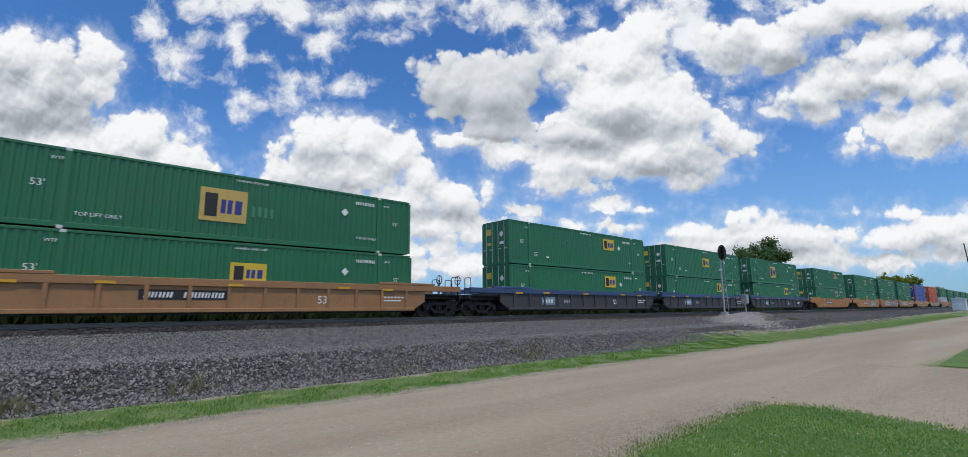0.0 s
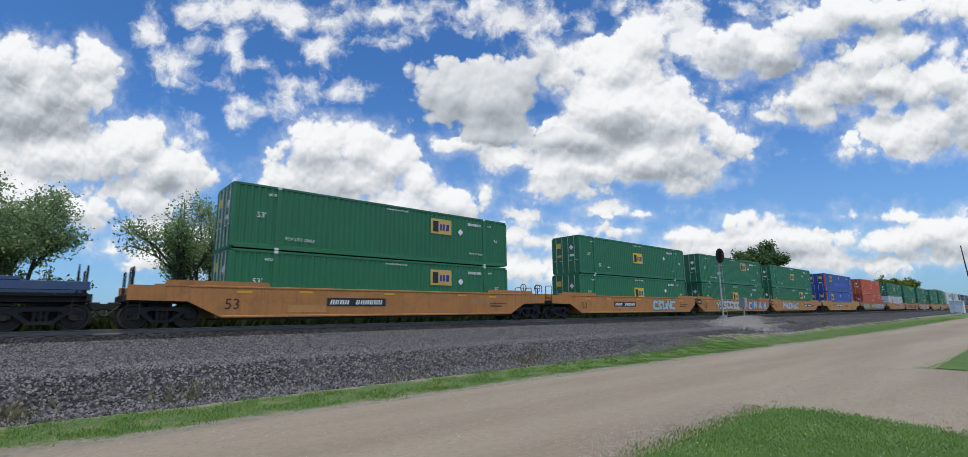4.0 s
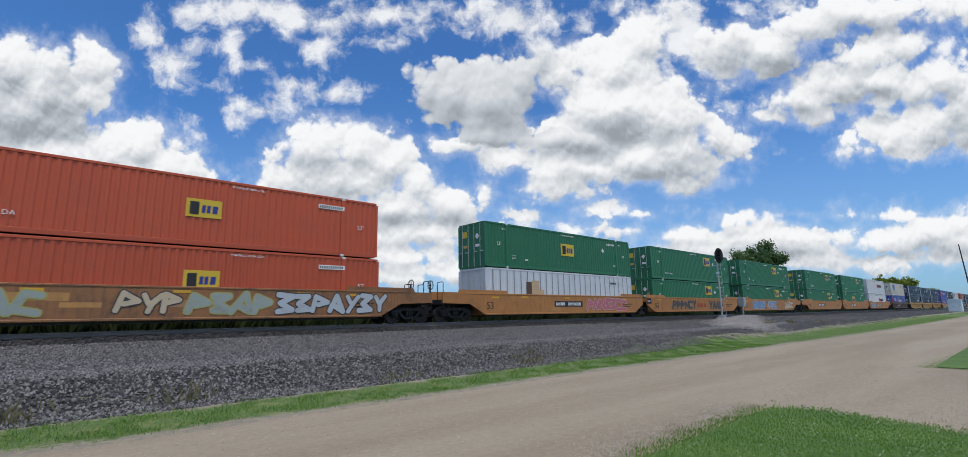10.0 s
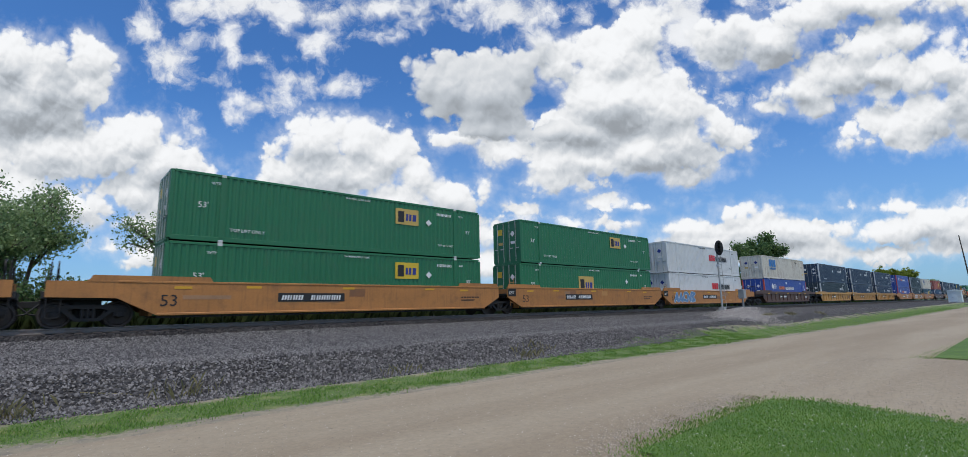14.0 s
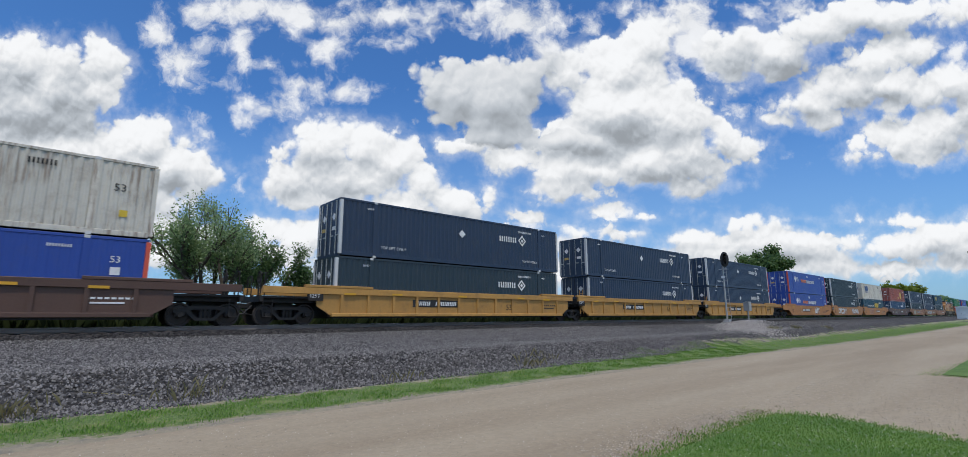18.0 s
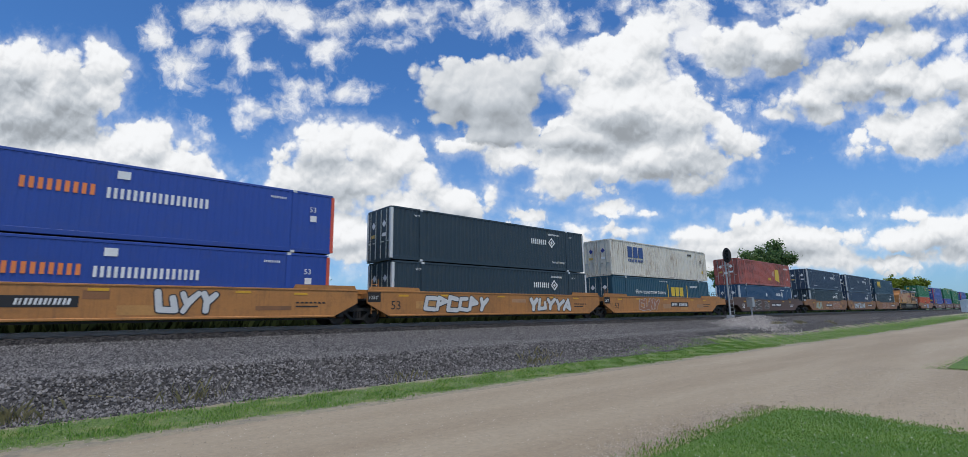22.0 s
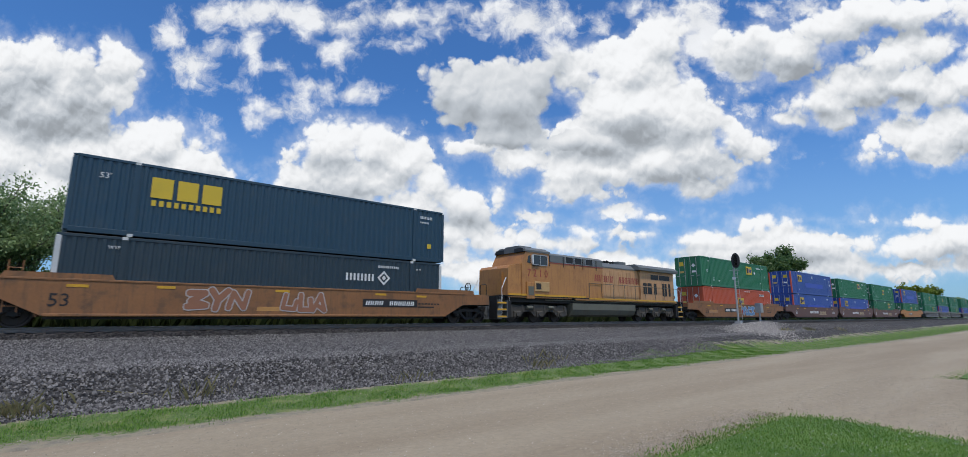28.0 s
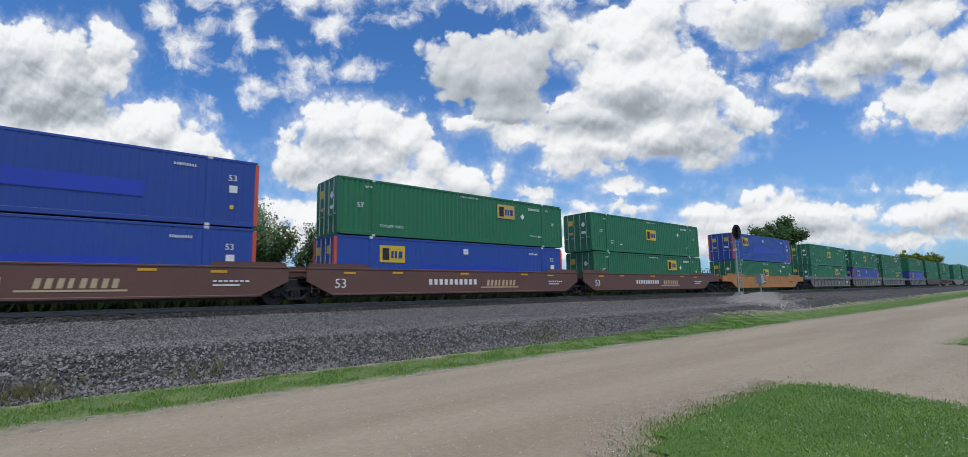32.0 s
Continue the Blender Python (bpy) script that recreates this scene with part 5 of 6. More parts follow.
def end_gear(parent, x, d, posts=True):
    """Coupler, brake stand, steps and hand rails at a free end of a car; d points outwards."""
    part("coupler", lambda: Geo().box(*sorted((0, d * 0.75)), -0.1, 0.1, 0.72, 0.95, 0.02).box(*sorted((d * 0.65, d * 1.0)), -0.17, 0.17, 0.68, 1.0, 0.03), M_STEEL_DARK, parent, "", Matrix.Translation((x, 0, 0)), ("cpl", d))
    part("air_hose", lambda: Geo().rod((d * 0.1, -0.35, 0.85), (d * 0.45, -0.4, 0.5), 0.03).rod((d * 0.45, -0.4, 0.5), (d * 0.9, -0.3, 0.42), 0.03), M_BLACK, parent, "", Matrix.Translation((x, 0, 0)), ("hose", d))
    part("end_sill", lambda: Geo().box(*sorted((-d * 0.05, d * 0.1)), -1.38, 1.38, 1.0, 1.25, 0.02), M_STEEL_DARK, parent, "", Matrix.Translation((x, 0, 0)), ("sill", d))
    if posts:
        for key, pts in (("near", ((0, -1.3, 1.2), (0, -1.3, 2.2), (0, -1.22, 2.25), (0, -0.83, 2.25), (0, -0.75, 2.2), (0, -0.75, 1.2))), ("far", ((0, 0.6, 1.2), (0, 0.6, 2.15), (0, 0.68, 2.2), (0, 1.12, 2.2), (0, 1.2, 2.15), (0, 1.2, 1.2)))):
            part("hand_rail", lambda: Geo().pipe(pts, 0.025), M_STEEL_DARK, parent, "", Matrix.Translation((x - d * 0.1, 0, 0)), ("rail", key))
        part("brake_wheel", lambda: Geo().lathe([(0.25, -0.02), (0.28, -0.02), (0.28, 0.02), (0.25, 0.02), (0.25, -0.02)], (0, 0.2, 2.15), "x", 16).rod((0, 0.2, 1.2), (0, 0.2, 2.15), 0.04).rod((0, 0.2, 1.9), (0, 0.2, 2.4), 0.02).rod((0, -0.06, 2.15), (0, 0.46, 2.15), 0.015), M_STEEL_DARK, parent, "", Matrix.Translation((x - d * 0.3, 0, 0)), ("bw", d))
    part("step", lambda: Geo().pipe(((0, -1.38, 1.1), (0, -1.38, 0.4), (-d * 0.04, -1.38, 0.36), (-d * 0.34, -1.38, 0.36), (-d * 0.38, -1.38, 0.4), (-d * 0.38, -1.38, 1.1)), 0.02), M_STEEL_DARK, parent, "", Matrix.Translation((x - d * 0.05, 0, 0)), ("step", d))


SKELETONS = (((0, 0), (0.05, 1), (1, 0.62), (0.25, 0.45)), ((0, 1), (0.1, 0), (1, 0.05), (0.9, 0.65)), ((0, 0), (0.5, 1), (1, 0), (0.3, 0.35)), ((1, 0.9), (0.1, 1), (0, 0.1), (1, 0)),
             ((0, 1), (0.95, 0.95), (0.15, 0.52), (1, 0.1), (0, 0)), ((0, 0), (0.05, 1), (0.9, 0.05), (1, 1)), ((0.05, 1), (0.5, 0.45), (1, 1), (0.5, 0.45), (0.45, 0)))


def graffiti(car, style, x0, x1, seed, z0=0.48, z1=1.56):
    """Spray-painted panel: tight row of fat slanted zigzag forms with outlines, each form a part of the car side."""
    fill, line = style
    r = random.Random(seed)
    n = max(2, round((x1 - x0) / 0.78))
    w = (x1 - x0) / n
    y = -SIDE - 0.012

    def stroke(g, pts, half, y0, y1):
        """Broad band along a bent line, with blunt joints."""
        for k in range(len(pts) - 1):
            a, b = Vector(pts[k]), Vector(pts[k + 1])
            u = (b - a).normalized()
            v = Vector((-u.y, u.x)) * half
            e = u * half * 0.8
            g.prism([tuple(p) for p in (a - e - v * 0.7, a - e * 1.2, a - e + v * 0.7, a + v, b + v, b + e + v * 0.7, b + e * 1.2, b + e - v * 0.7, b - v, a - v)], "y", y0 - k * 0.0003, y1)

    for i in range(n):
        lo, hi = z0 + r.uniform(0.15, 0.24), z1 - r.uniform(0.15, 0.28)
        half = w * r.uniform(0.13, 0.17)
        ax, bx = x0 + i * w + half * 0.9, x0 + (i + 1) * w - half * 0.6
        sk = r.uniform(0.0, 0.22)
        pts = [(ax + (bx - ax) * (p + r.uniform(-0.1, 0.1)) + sk * (q - 0.5), lo + (hi - lo) * min(1, max(0, q + r.uniform(-0.08, 0.08)))) for p, q in r.choice(SKELETONS)]
        back, front = Geo(), Geo()
        stroke(back, pts, half + 0.045, y - 0.001, y)
        stroke(front, pts, half, y - 0.004, y - 0.0028)
        g = part("graffiti", back, line, car, "spray-painted graffiti form with outline")
        part("graffiti_fill", front, fill[i % len(fill)] if isinstance(fill, tuple) else fill, g)


def well_car(kind, color, first, last, upright, seed=0, number=True, far=False, arm=None):
    """One platform of a double-stack well car. first, last: whether its ends are free ends with own couplers; local x 0 is the container's near end."""
    m = W[color]
    desc = {"orange": "faded orange", "yellow": "yellow", "brown": "brown", "dark": "dark grey", "maroon": "maroon brown", "umber": "dark brown", "rust": "rusty orange", "grey": "grey"}[color]
    c = tagged(new("well_car"), desc + (" ribbed" if kind == "rib" else " smooth-sided") + " double-stack railway well car with graffiti" if arm else desc + (" ribbed" if kind == "rib" else " smooth-sided") + " double-stack railway well car", "rail car", "well cars of the train")
    xa, xb = (-3.3 if first else -1.45), CL + (3.3 if last else 1.45)
    ta = -2.1 if first else -1.69
    tb = CL + 2.1 if last else CL + 1.69
    for s in (-1, 1):
        y0, y1 = sorted((s * SIDE, s * (SIDE - 0.09)))
        if kind == "smooth":
            def side():
                g = Geo()
                g.prism([(-0.15, 0.40), (CL + 0.15, 0.40), (CL + 1.35, 1.02), (xb if last else CL + 1.35, 1.06), (xb if last else CL + 1.35, 1.62), (xa if first else -1.35, 1.62), (xa if first else -1.35, 1.06), (-1.35, 1.02)], "y", y0, y1)
                return g
            sd = part("side_sill", side, m, c, "", None, ("side", s, first, last))
            part("top_chord", lambda: Geo().box(-1.35, CL + 1.35, *sorted((s * (SIDE + 0.02), s * (SIDE - 0.12))), 1.58, 1.66, 0.012), m, sd, "", None, ("tc", s))
            part("bottom_chord", lambda: Geo().box(-0.1, CL + 0.1, *sorted((s * (SIDE + 0.035), s * (SIDE - 0.12))), 0.37, 0.47, 0.02), m, sd, "", None, ("bc", s))
            for e0, e1 in ((-2.2 if first else -1.3, 1.75), (CL - 1.75, CL + (2.2 if last else 1.3))):
                part("end_plate", lambda: Geo().prism([(e0, 1.6), (e1, 1.6), (e1 - 0.12, 1.84), (e0 + 0.12, 1.84)], "y", *sorted((s * (SIDE + 0.012), s * (SIDE - 0.1)))), m, sd, "", None, ("ep", s, e0, e1))
        else:
            sd = part("side_sill", lambda: Geo().prism([(-0.2, 0.42), (CL + 0.2, 0.42), (CL + 0.9, 0.85), (CL + 0.9, 1.45), (-0.9, 1.45), (-0.9, 0.85)], "y", *sorted((s * (SIDE - 0.06), s * (SIDE - 0.13)))), m, c, "", None, ("rside", s))
            part("top_chord", lambda: Geo().box(xa if first else -1.35, xb if last else CL + 1.35, *sorted((s * (SIDE + 0.02), s * (SIDE - 0.14))), 1.38, 1.68, 0.015), W_BLUE if color == "dark" else m, sd, "", None, ("rtc", s, first, last))
            part("bottom_chord", lambda: Geo().box(-0.2, CL + 0.2, *sorted((s * (SIDE + 0.03), s * (SIDE - 0.14))), 0.36, 0.52, 0.015), m, sd, "", None, ("rbc", s))
            if s < 0 or not far:
                for k in range(12):
                    part("rib", lambda: Geo().box(-0.07, 0.07, *sorted((s * (SIDE + 0.015), s * (SIDE - 0.1))), 0.5, 1.4), m, sd, "", Matrix.Translation((0.3 + k * (CL - 0.6) / 11, 0, 0)), ("rib", s))
            for e0, e1 in ((-1.5, 1.9), (CL - 1.9, CL + 1.5)):
                part("end_plate", lambda: Geo().box(e0, e1, *sorted((s * (SIDE + 0.03), s * (SIDE - 0.16))), 1.68, 1.80, 0.015), W_BLUE if color == "dark" else m, sd, "", None, ("rep", s, e0, e1))
    part("well_floor", lambda: Geo().box(-0.1, CL + 0.1, -SIDE + 0.14, SIDE - 0.14, 0.28, 0.355), M_STEEL_DARK, c, "", None, "wf")
    for e0, e1, d in ((xa, -0.25, -1), (CL + 0.25, xb, 1)):
        part("end_platform", lambda: Geo().box(e0, e1, -SIDE + 0.12, SIDE - 0.12, 1.16, 1.26, 0.02).box(e0 + (0.0 if d < 0 else e1 - e0 - 0.9), e0 + (0.9 if d < 0 else e1 - e0), -0.35, 0.35, 0.7, 1.16, 0.03).box(e0 + 0.1, e1, -1.05, 1.05, 0.98, 1.16), M_STEEL_DARK, c, "", None, ("plat", e0, e1))
        part("bulkhead", lambda: Geo().box(*((-0.32, -0.24) if d < 0 else (CL + 0.24, CL + 0.32)), -SIDE + 0.14, SIDE - 0.14, 0.36, 1.6), M_STEEL_DARK if kind == "rib" and color == "yellow" else m, c, "", None, ("bulk", d))
    truck(c, ta)
    if last:
        truck(c, tb)
    if first:
        end_gear(c, xa, -1)
    if last:
        end_gear(c, xb, 1)
    if not first:
        part("ladder", lambda: Geo().rod((-1.1, -1.36, 0.5), (-1.1, -1.36, 2.2), 0.02).rod((-0.75, -1.36, 0.5), (-0.75, -1.36, 2.2), 0.02).rod((-1.1, -1.36, 0.7), (-0.75, -1.36, 0.7), 0.016).rod((-1.1, -1.36, 1.05), (-0.75, -1.36, 1.05), 0.016).rod((-1.1, -1.36, 1.4), (-0.75, -1.36, 1.4), 0.016).rod((-1.1, -1.36, 1.95), (-0.75, -1.36, 1.95), 0.016), m, c, "", None, "lad")
        part("articulation", lambda: Geo().box(-2.0, -1.3, -0.3, 0.3, 0.7, 1.1, 0.04), M_STEEL_DARK, c, "", None, "art")
    if not first and not far and kind == "smooth" and color == "orange" or (kind == "rib" and color == "yellow"):
        dk = part("end_patch", lambda: Geo().box(-1.33, -0.62, -SIDE - 0.006, -SIDE + 0.002, 1.08, 1.56), M_STEEL_DARK, c, "black painted end panel", None, "edk")
        text_part("125T", 0.24, M_WHITE, dk, -1.28, 1.22, -SIDE - 0.008)
    if seed in (8, 11, 27):
        part("lettering", lambda: bars(0, 2.0, 0.05, 0.42, 3, 0, 0.7), mat("sign_brick", (0.33, 0.05, 0.02), 0.6, grime=0.2), c, "brick red block lettering", Matrix.Translation((9.4 if seed == 8 else 7.9, -SIDE - 0.008, 0.72)), "brick")
    if color == "dark":
        bl = part("mark_patch", lambda: Geo().box(2.9, 4.2, -SIDE + 0.048, -SIDE + 0.058, 0.68, 1.18), mat("patch_blue", (0.16, 0.27, 0.36), 0.6, grime=0.2), c, "pale blue patch with white markings", None, "pb")
        part("lettering", lambda: bars(3.0, 4.1, 0.8, 1.05, 4, -SIDE + 0.044, 0.6), M_WHITE, bl, "", None, "pbl")
        part("lettering", lambda: bars(5.2, 6.2, 0.8, 1.02, 4, -SIDE + 0.054, 0.55), M_GALV, c, "", None, "pbn")
    y = -SIDE - 0.006
    pale = M_WHITE if color in ("dark", "maroon", "umber", "grey", "brown") else M_BLACK
    if not far:
        for k in ((0.7, 1.42), (3.3, 1.46), (7.6, 1.46), (CL - 3.8, 1.46), (CL - 1.4, 1.42)):
            part("reflector", lambda: Geo().box(-0.3, 0.3, -0.034, -0.03, -0.05, 0.05) if kind == "rib" else Geo().box(-0.3, 0.3, -0.012, -0.008, -0.05, 0.05), M_YELLOW, c, "yellow reflective strip", Matrix.Translation((k[0], -SIDE, k[1])), ("refl", kind))
        if kind == "smooth":
            text_part("53", 0.62, pale, c, -0.05, 0.72, y)
        else:
            text_part("53", 0.5, pale, c, 11.1, 0.72, -SIDE + 0.056)
        if number:
            taken = [(p[0] - 0.2, p[1] + 0.2) for p in arm or ()] + ([(9.2, 12.1)] if seed == 8 else [(7.7, 10.6)] if seed in (11, 27) else [])
            order = [4.3] * (not arm) + [4.0 + ((seed + k) % 3) * 2.2 for k in range(3)] + [11.4, 12.6, 1.8]
            nx = next((v for v in order if all(v + 3.1 < p or v > q for p, q in taken)), None)
            ny = y if kind == "smooth" else -SIDE + 0.055
            if nx is not None:
                bd = part("number_board", lambda: Geo().box(0, 3.1, -0.004, 0.0, 0, 0.38), M_BLACK, c, "black patch with white markings", Matrix.Translation((nx, ny, 0.85)), "nb")
                part("lettering", lambda: slanted(0.14, 2.9, 0.08, 0.29, -0.008, (4, 6)), M_WHITE, bd, "", None, "nb")
        part("lettering", lambda: bars(0, 1.4, 0, 0.07, 7, 0, 0.7).box(0, 1.0, -0.004, 0.004, -0.16, -0.1), pale, c, "", Matrix.Translation((CL - 1.6, y if kind == "smooth" else -SIDE + 0.05, 1.0)), "small")
        if color == "maroon":
            part("lettering", lambda: slanted(0, 2.4, 0, 0.34, 0, (4,)).box(-0.4, 2.6, -0.004, 0.004, -0.12, -0.05), mat("sign_buff", (0.50, 0.38, 0.22), 0.6, grime=0.2), c, "buff block lettering with underline", Matrix.Translation((9.2, y, 0.78)), "bn")
            part("lettering", lambda: bars(0, 3.4, 0, 0.3, 10, 0, 0.6), M_WHITE, c, "", Matrix.Translation((5.2, y, 0.85)), "bn2")
    if kind == "smooth" and not far and color in ("orange", "rust", "yellow"):
        r = random.Random(100 + seed)
        for k in range(4):
            px, pw, pz, ph = r.uniform(0.3, CL - 2.5), r.uniform(0.5, 1.9), r.uniform(0.5, 1.15), r.uniform(0.15, 0.4)
            part("paint_patch", Geo().box(px, px + pw, -SIDE - 0.0035, -SIDE + 0.001, pz, pz + ph), PATCHES[(seed + k) % 3], c, "touched-up paint patch")
    if arm:
        for gx0, gx1, st, sd_ in arm:
            graffiti(c, st, gx0, gx1, sd_)
    return c


# ---------------------------------------------------------------- locomotive
L_YEL = mat("loco_yellow", (0.43, 0.195, 0.055), 0.42, 0.0, 0.24, 0.7, 0.35, 0.05, (0.20, 0.075, 0.03), 0.5)
L_FADE = mat("loco_faded_yellow", (0.50, 0.285, 0.135), 0.6, 0.0, 0.16, 0.5, 0.6, 0.05, (0.30, 0.15, 0.08), 0.45)
L_GREY = mat("loco_grey", (0.13, 0.14, 0.14), 0.55, 0.0, 0.14, 0.3, 0.8)
L_GLASS = mat("cab_glass", (0.02, 0.03, 0.035), 0.08, 0.0, 0.05)
L_RED = mat("loco_red", (0.30, 0.055, 0.035), 0.55, vary=0.15, grime=0.3)
L_TANK = mat("tank_grey", (0.125, 0.125, 0.095), 0.6, 0.0, 0.2, 0.4, 0.8)
L_TRUCK = mat("bogie_dust", (0.062, 0.055, 0.045), 0.8, 0.0, 0.3, 0.6, 1.2, 0.1, (0.03, 0.025, 0.02))
L_LAMP = mat("lamp_lens", (0.75, 0.75, 0.7), 0.15)


def locomotive():
    """A six-axle road diesel with wide nose; local x 0 is its front plate."""
    c = tagged(new("diesel_locomotive"), "weathered yellow and grey six-axle diesel locomotive with red lettering", "locomotive")
    # frame in dark steel: shade under the walkway is put into its colour
    part("frame", Geo().box(0.0, 21.5, -1.2, 1.2, 1.25, 1.62, 0.04), M_STEEL_DARK, c, "steel underframe coloured dark for the shade below the walkway")
    part("air_pipe", Geo().rod((4.0, -1.28, 1.45), (20.5, -1.28, 1.45), 0.04, 8), L_TANK, c)
    part("walkway_stripe", Geo().box(0.55, 8.0, -1.47, -1.45, 1.68, 1.80).box(8.4, 20.4, -1.47, -1.45, 1.60, 1.70), M_YELLOW, c, "bright yellow sill stripe")
    part("walkway", Geo().box(0.3, 21.5, -1.46, 1.46, 1.62, 1.68), M_STEEL_DARK, c)
    # nose and cab
    nose = Geo()
    nose.prism([(0.55, 1.68), (0.60, 3.36), (0.78, 3.54), (1.95, 3.74), (1.95, 1.68)], "y", -1.38, 1.38)
    nz = part("nose", nose, L_YEL, c, "wide yellow nose")
    part("nose_door", Geo().box(0.5, 0.57, -0.9, -0.25, 1.75, 3.15), L_YEL, nz)
    part("headlight", Geo().box(0.66, 0.74, -0.22, 0.22, 3.3, 3.46), L_LAMP, nz)
    part("side_sill_panel", Geo().box(0.55, 6.5, -1.44, -1.38, 1.55, 1.68, 0.01).box(6.9, 20.6, -1.44, -1.38, 1.5, 1.66, 0.01), L_YEL, c)
    cab = Geo()
    cab.prism([(1.75, 1.68), (1.72, 3.70), (2.12, 4.50), (2.4, 4.62), (4.3, 4.62), (4.3, 1.68)], "y", -1.42, 1.42)
    cb = part("cab", cab, L_YEL, c, "yellow cab")
    part("cab_roof", Geo().prism([(-1.46, 4.50), (1.46, 4.50), (1.46, 4.62), (0.95, 4.86), (-0.95, 4.86), (-1.46, 4.62)], "x", 2.0, 4.4), L_GREY, cb, "grey cab roof")
    wn = part("window", Geo().box(2.74, 4.08, -1.435, -1.425, 3.72, 4.32), L_GLASS, cb, "dark cab side window")
    for key, q in (("sash_bar", (2.70, 4.13, 3.67, 3.72)), ("sash_bar", (2.70, 4.13, 4.32, 4.37)), ("sash_post", (2.70, 2.75, 3.72, 4.32)), ("sash_post", (4.08, 4.13, 3.72, 4.32)), ("sash_post", (3.42, 3.46, 3.72, 4.32))):
        part(key, Geo().box(q[0], q[1], -1.455, -1.43, q[2], q[3]), M_GALV, wn)
    part("arm_rest", Geo().box(2.72, 3.3, -1.5, -1.43, 3.62, 3.68, 0.01), M_BLACK, wn)
    part("sun_visor", Geo().box(2.60, 2.71, -1.56, -1.44, 3.74, 4.30), M_WHITE, wn, "pale window wind deflector")
    part("front_window", Geo().prism([(2.22, 3.80), (2.54, 3.76), (2.54, 4.28), (2.34, 4.24)], "y", -1.436, -1.425), L_GLASS, cb, "small dark forward window")
    ws = Geo().prism([(1.86, 3.78), (2.16, 4.46), (2.13, 4.48), (1.83, 3.80)], "y", -1.25, 1.25)
    part("windshield", ws, L_GLASS, cb)
    part("number_boards", Geo().box(1.98, 2.2, -1.3, -0.5, 4.5, 4.75).box(1.98, 2.2, 0.5, 1.3, 4.5, 4.75), M_BLACK, cb)
    part("roof_box", Geo().box(2.3, 3.4, -0.7, 0.7, 4.82, 4.98, 0.04).box(3.6, 4.2, -0.5, 0.5, 4.82, 4.94, 0.03), L_GREY, cb)
    for k, digit in enumerate("7210"):
        text_part(digit, 0.70, L_RED, cb, 2.22 + k * 0.53, 2.92, -1.43, "road_number")
    bb = part("battery_box", Geo().box(2.12, 2.80, -1.50, -1.40, 1.5, 2.55, 0.02), L_YEL, c)
    part("vent", Geo().box(2.24, 2.72, -1.515, -1.50, 1.72, 2.28), L_TANK, bb, "dark grey louvred vent")
    vb = part("equipment_door", Geo().box(2.84, 4.22, -1.49, -1.40, 1.98, 2.62, 0.02), mat("loco_cream", (0.52, 0.33, 0.14), 0.55, 0.0, 0.15, 0.4, 1.0, 0.0, (0.28, 0.13, 0.05)), c, "faded paler equipment door")
    part("vent", Geo().box(2.96, 3.42, -1.505, -1.49, 2.12, 2.5), M_BLACK, vb)
    # electrical cabinet and hood
    part("electrical_cabinet", Geo().box(4.3, 10.2, -1.38, 1.38, 1.68, 3.98, 0.03), L_YEL, c, "yellow equipment housing")
    top = part("blower_housing", Geo().prism([(-1.38, 3.98), (1.38, 3.98), (1.38, 4.46), (1.1, 4.62), (-1.1, 4.62), (-1.38, 4.46)], "x", 4.3, 10.2), L_GREY, c, "grey upper housing")
    for x0, x1 in ((6.05, 6.8), (7.0, 7.75), (8.2, 9.02)):
        lv = part("louvre", Geo().box(x0, x1, -1.39, -1.38, 4.02, 4.44), M_BLACK, top)
        for q in ((x0 - 0.04, x1 + 0.04, 4.44, 4.48), (x0 - 0.04, x1 + 0.04, 3.99, 4.02), (x0 - 0.04, x0, 4.02, 4.44), (x1, x1 + 0.04, 4.02, 4.44)):
            part("louvre_frame", Geo().box(q[0], q[1], -1.41, -1.38, q[2], q[3]), M_GALV, lv)
    for x in (4.36, 5.75, 6.9, 7.86, 9.4):
        part("seam_post", Geo().box(x, x + 0.05, -1.41, -1.38, 3.7, 4.4), M_STEEL_DARK, top)
    part("red_line", Geo().box(4.35, 10.2, -1.395, -1.38, 3.90, 3.96), L_RED, c)
    hood = part("engine_hood", Geo().prism([(-1.1, 1.68), (1.1, 1.68), (1.1, 4.1), (0.8, 4.42), (-0.8, 4.42), (-1.1, 4.1)], "x", 10.2, 15.3), L_FADE, c, "faded tan-yellow engine hood")
    part("hood_roof", Geo().prism([(-1.12, 4.04), (1.12, 4.04), (1.12, 4.12), (0.8, 4.45), (-0.8, 4.45), (-1.12, 4.12)], "x", 10.2, 15.3), L_GREY, hood, "grey hood roof")
    for k in range(9):
        part("hood_door", lambda: Geo().box(0.0, 0.52, -1.13, -1.10, 1.85, 3.85, 0.005), L_FADE, hood, "", Matrix.Translation((10.32 + k * 0.555, 0, 0)), "hd")
    part("exhaust_stack", Geo().box(13.7, 14.7, -0.4, 0.4, 4.42, 4.78, 0.04), L_GREY, hood)
    horn = Geo()
    for dy in (-0.25, 0, 0.25):
        horn.lathe([(0.03, 0.25), (0.05, 0.0), (0.12, -0.28)], (12.6, dy, 4.66), "x", 10)
        horn.lathe([(0.03, 0.25), (0.04, 0.4), (0.10, 0.55)], (12.6, dy, 4.66), "x", 10)
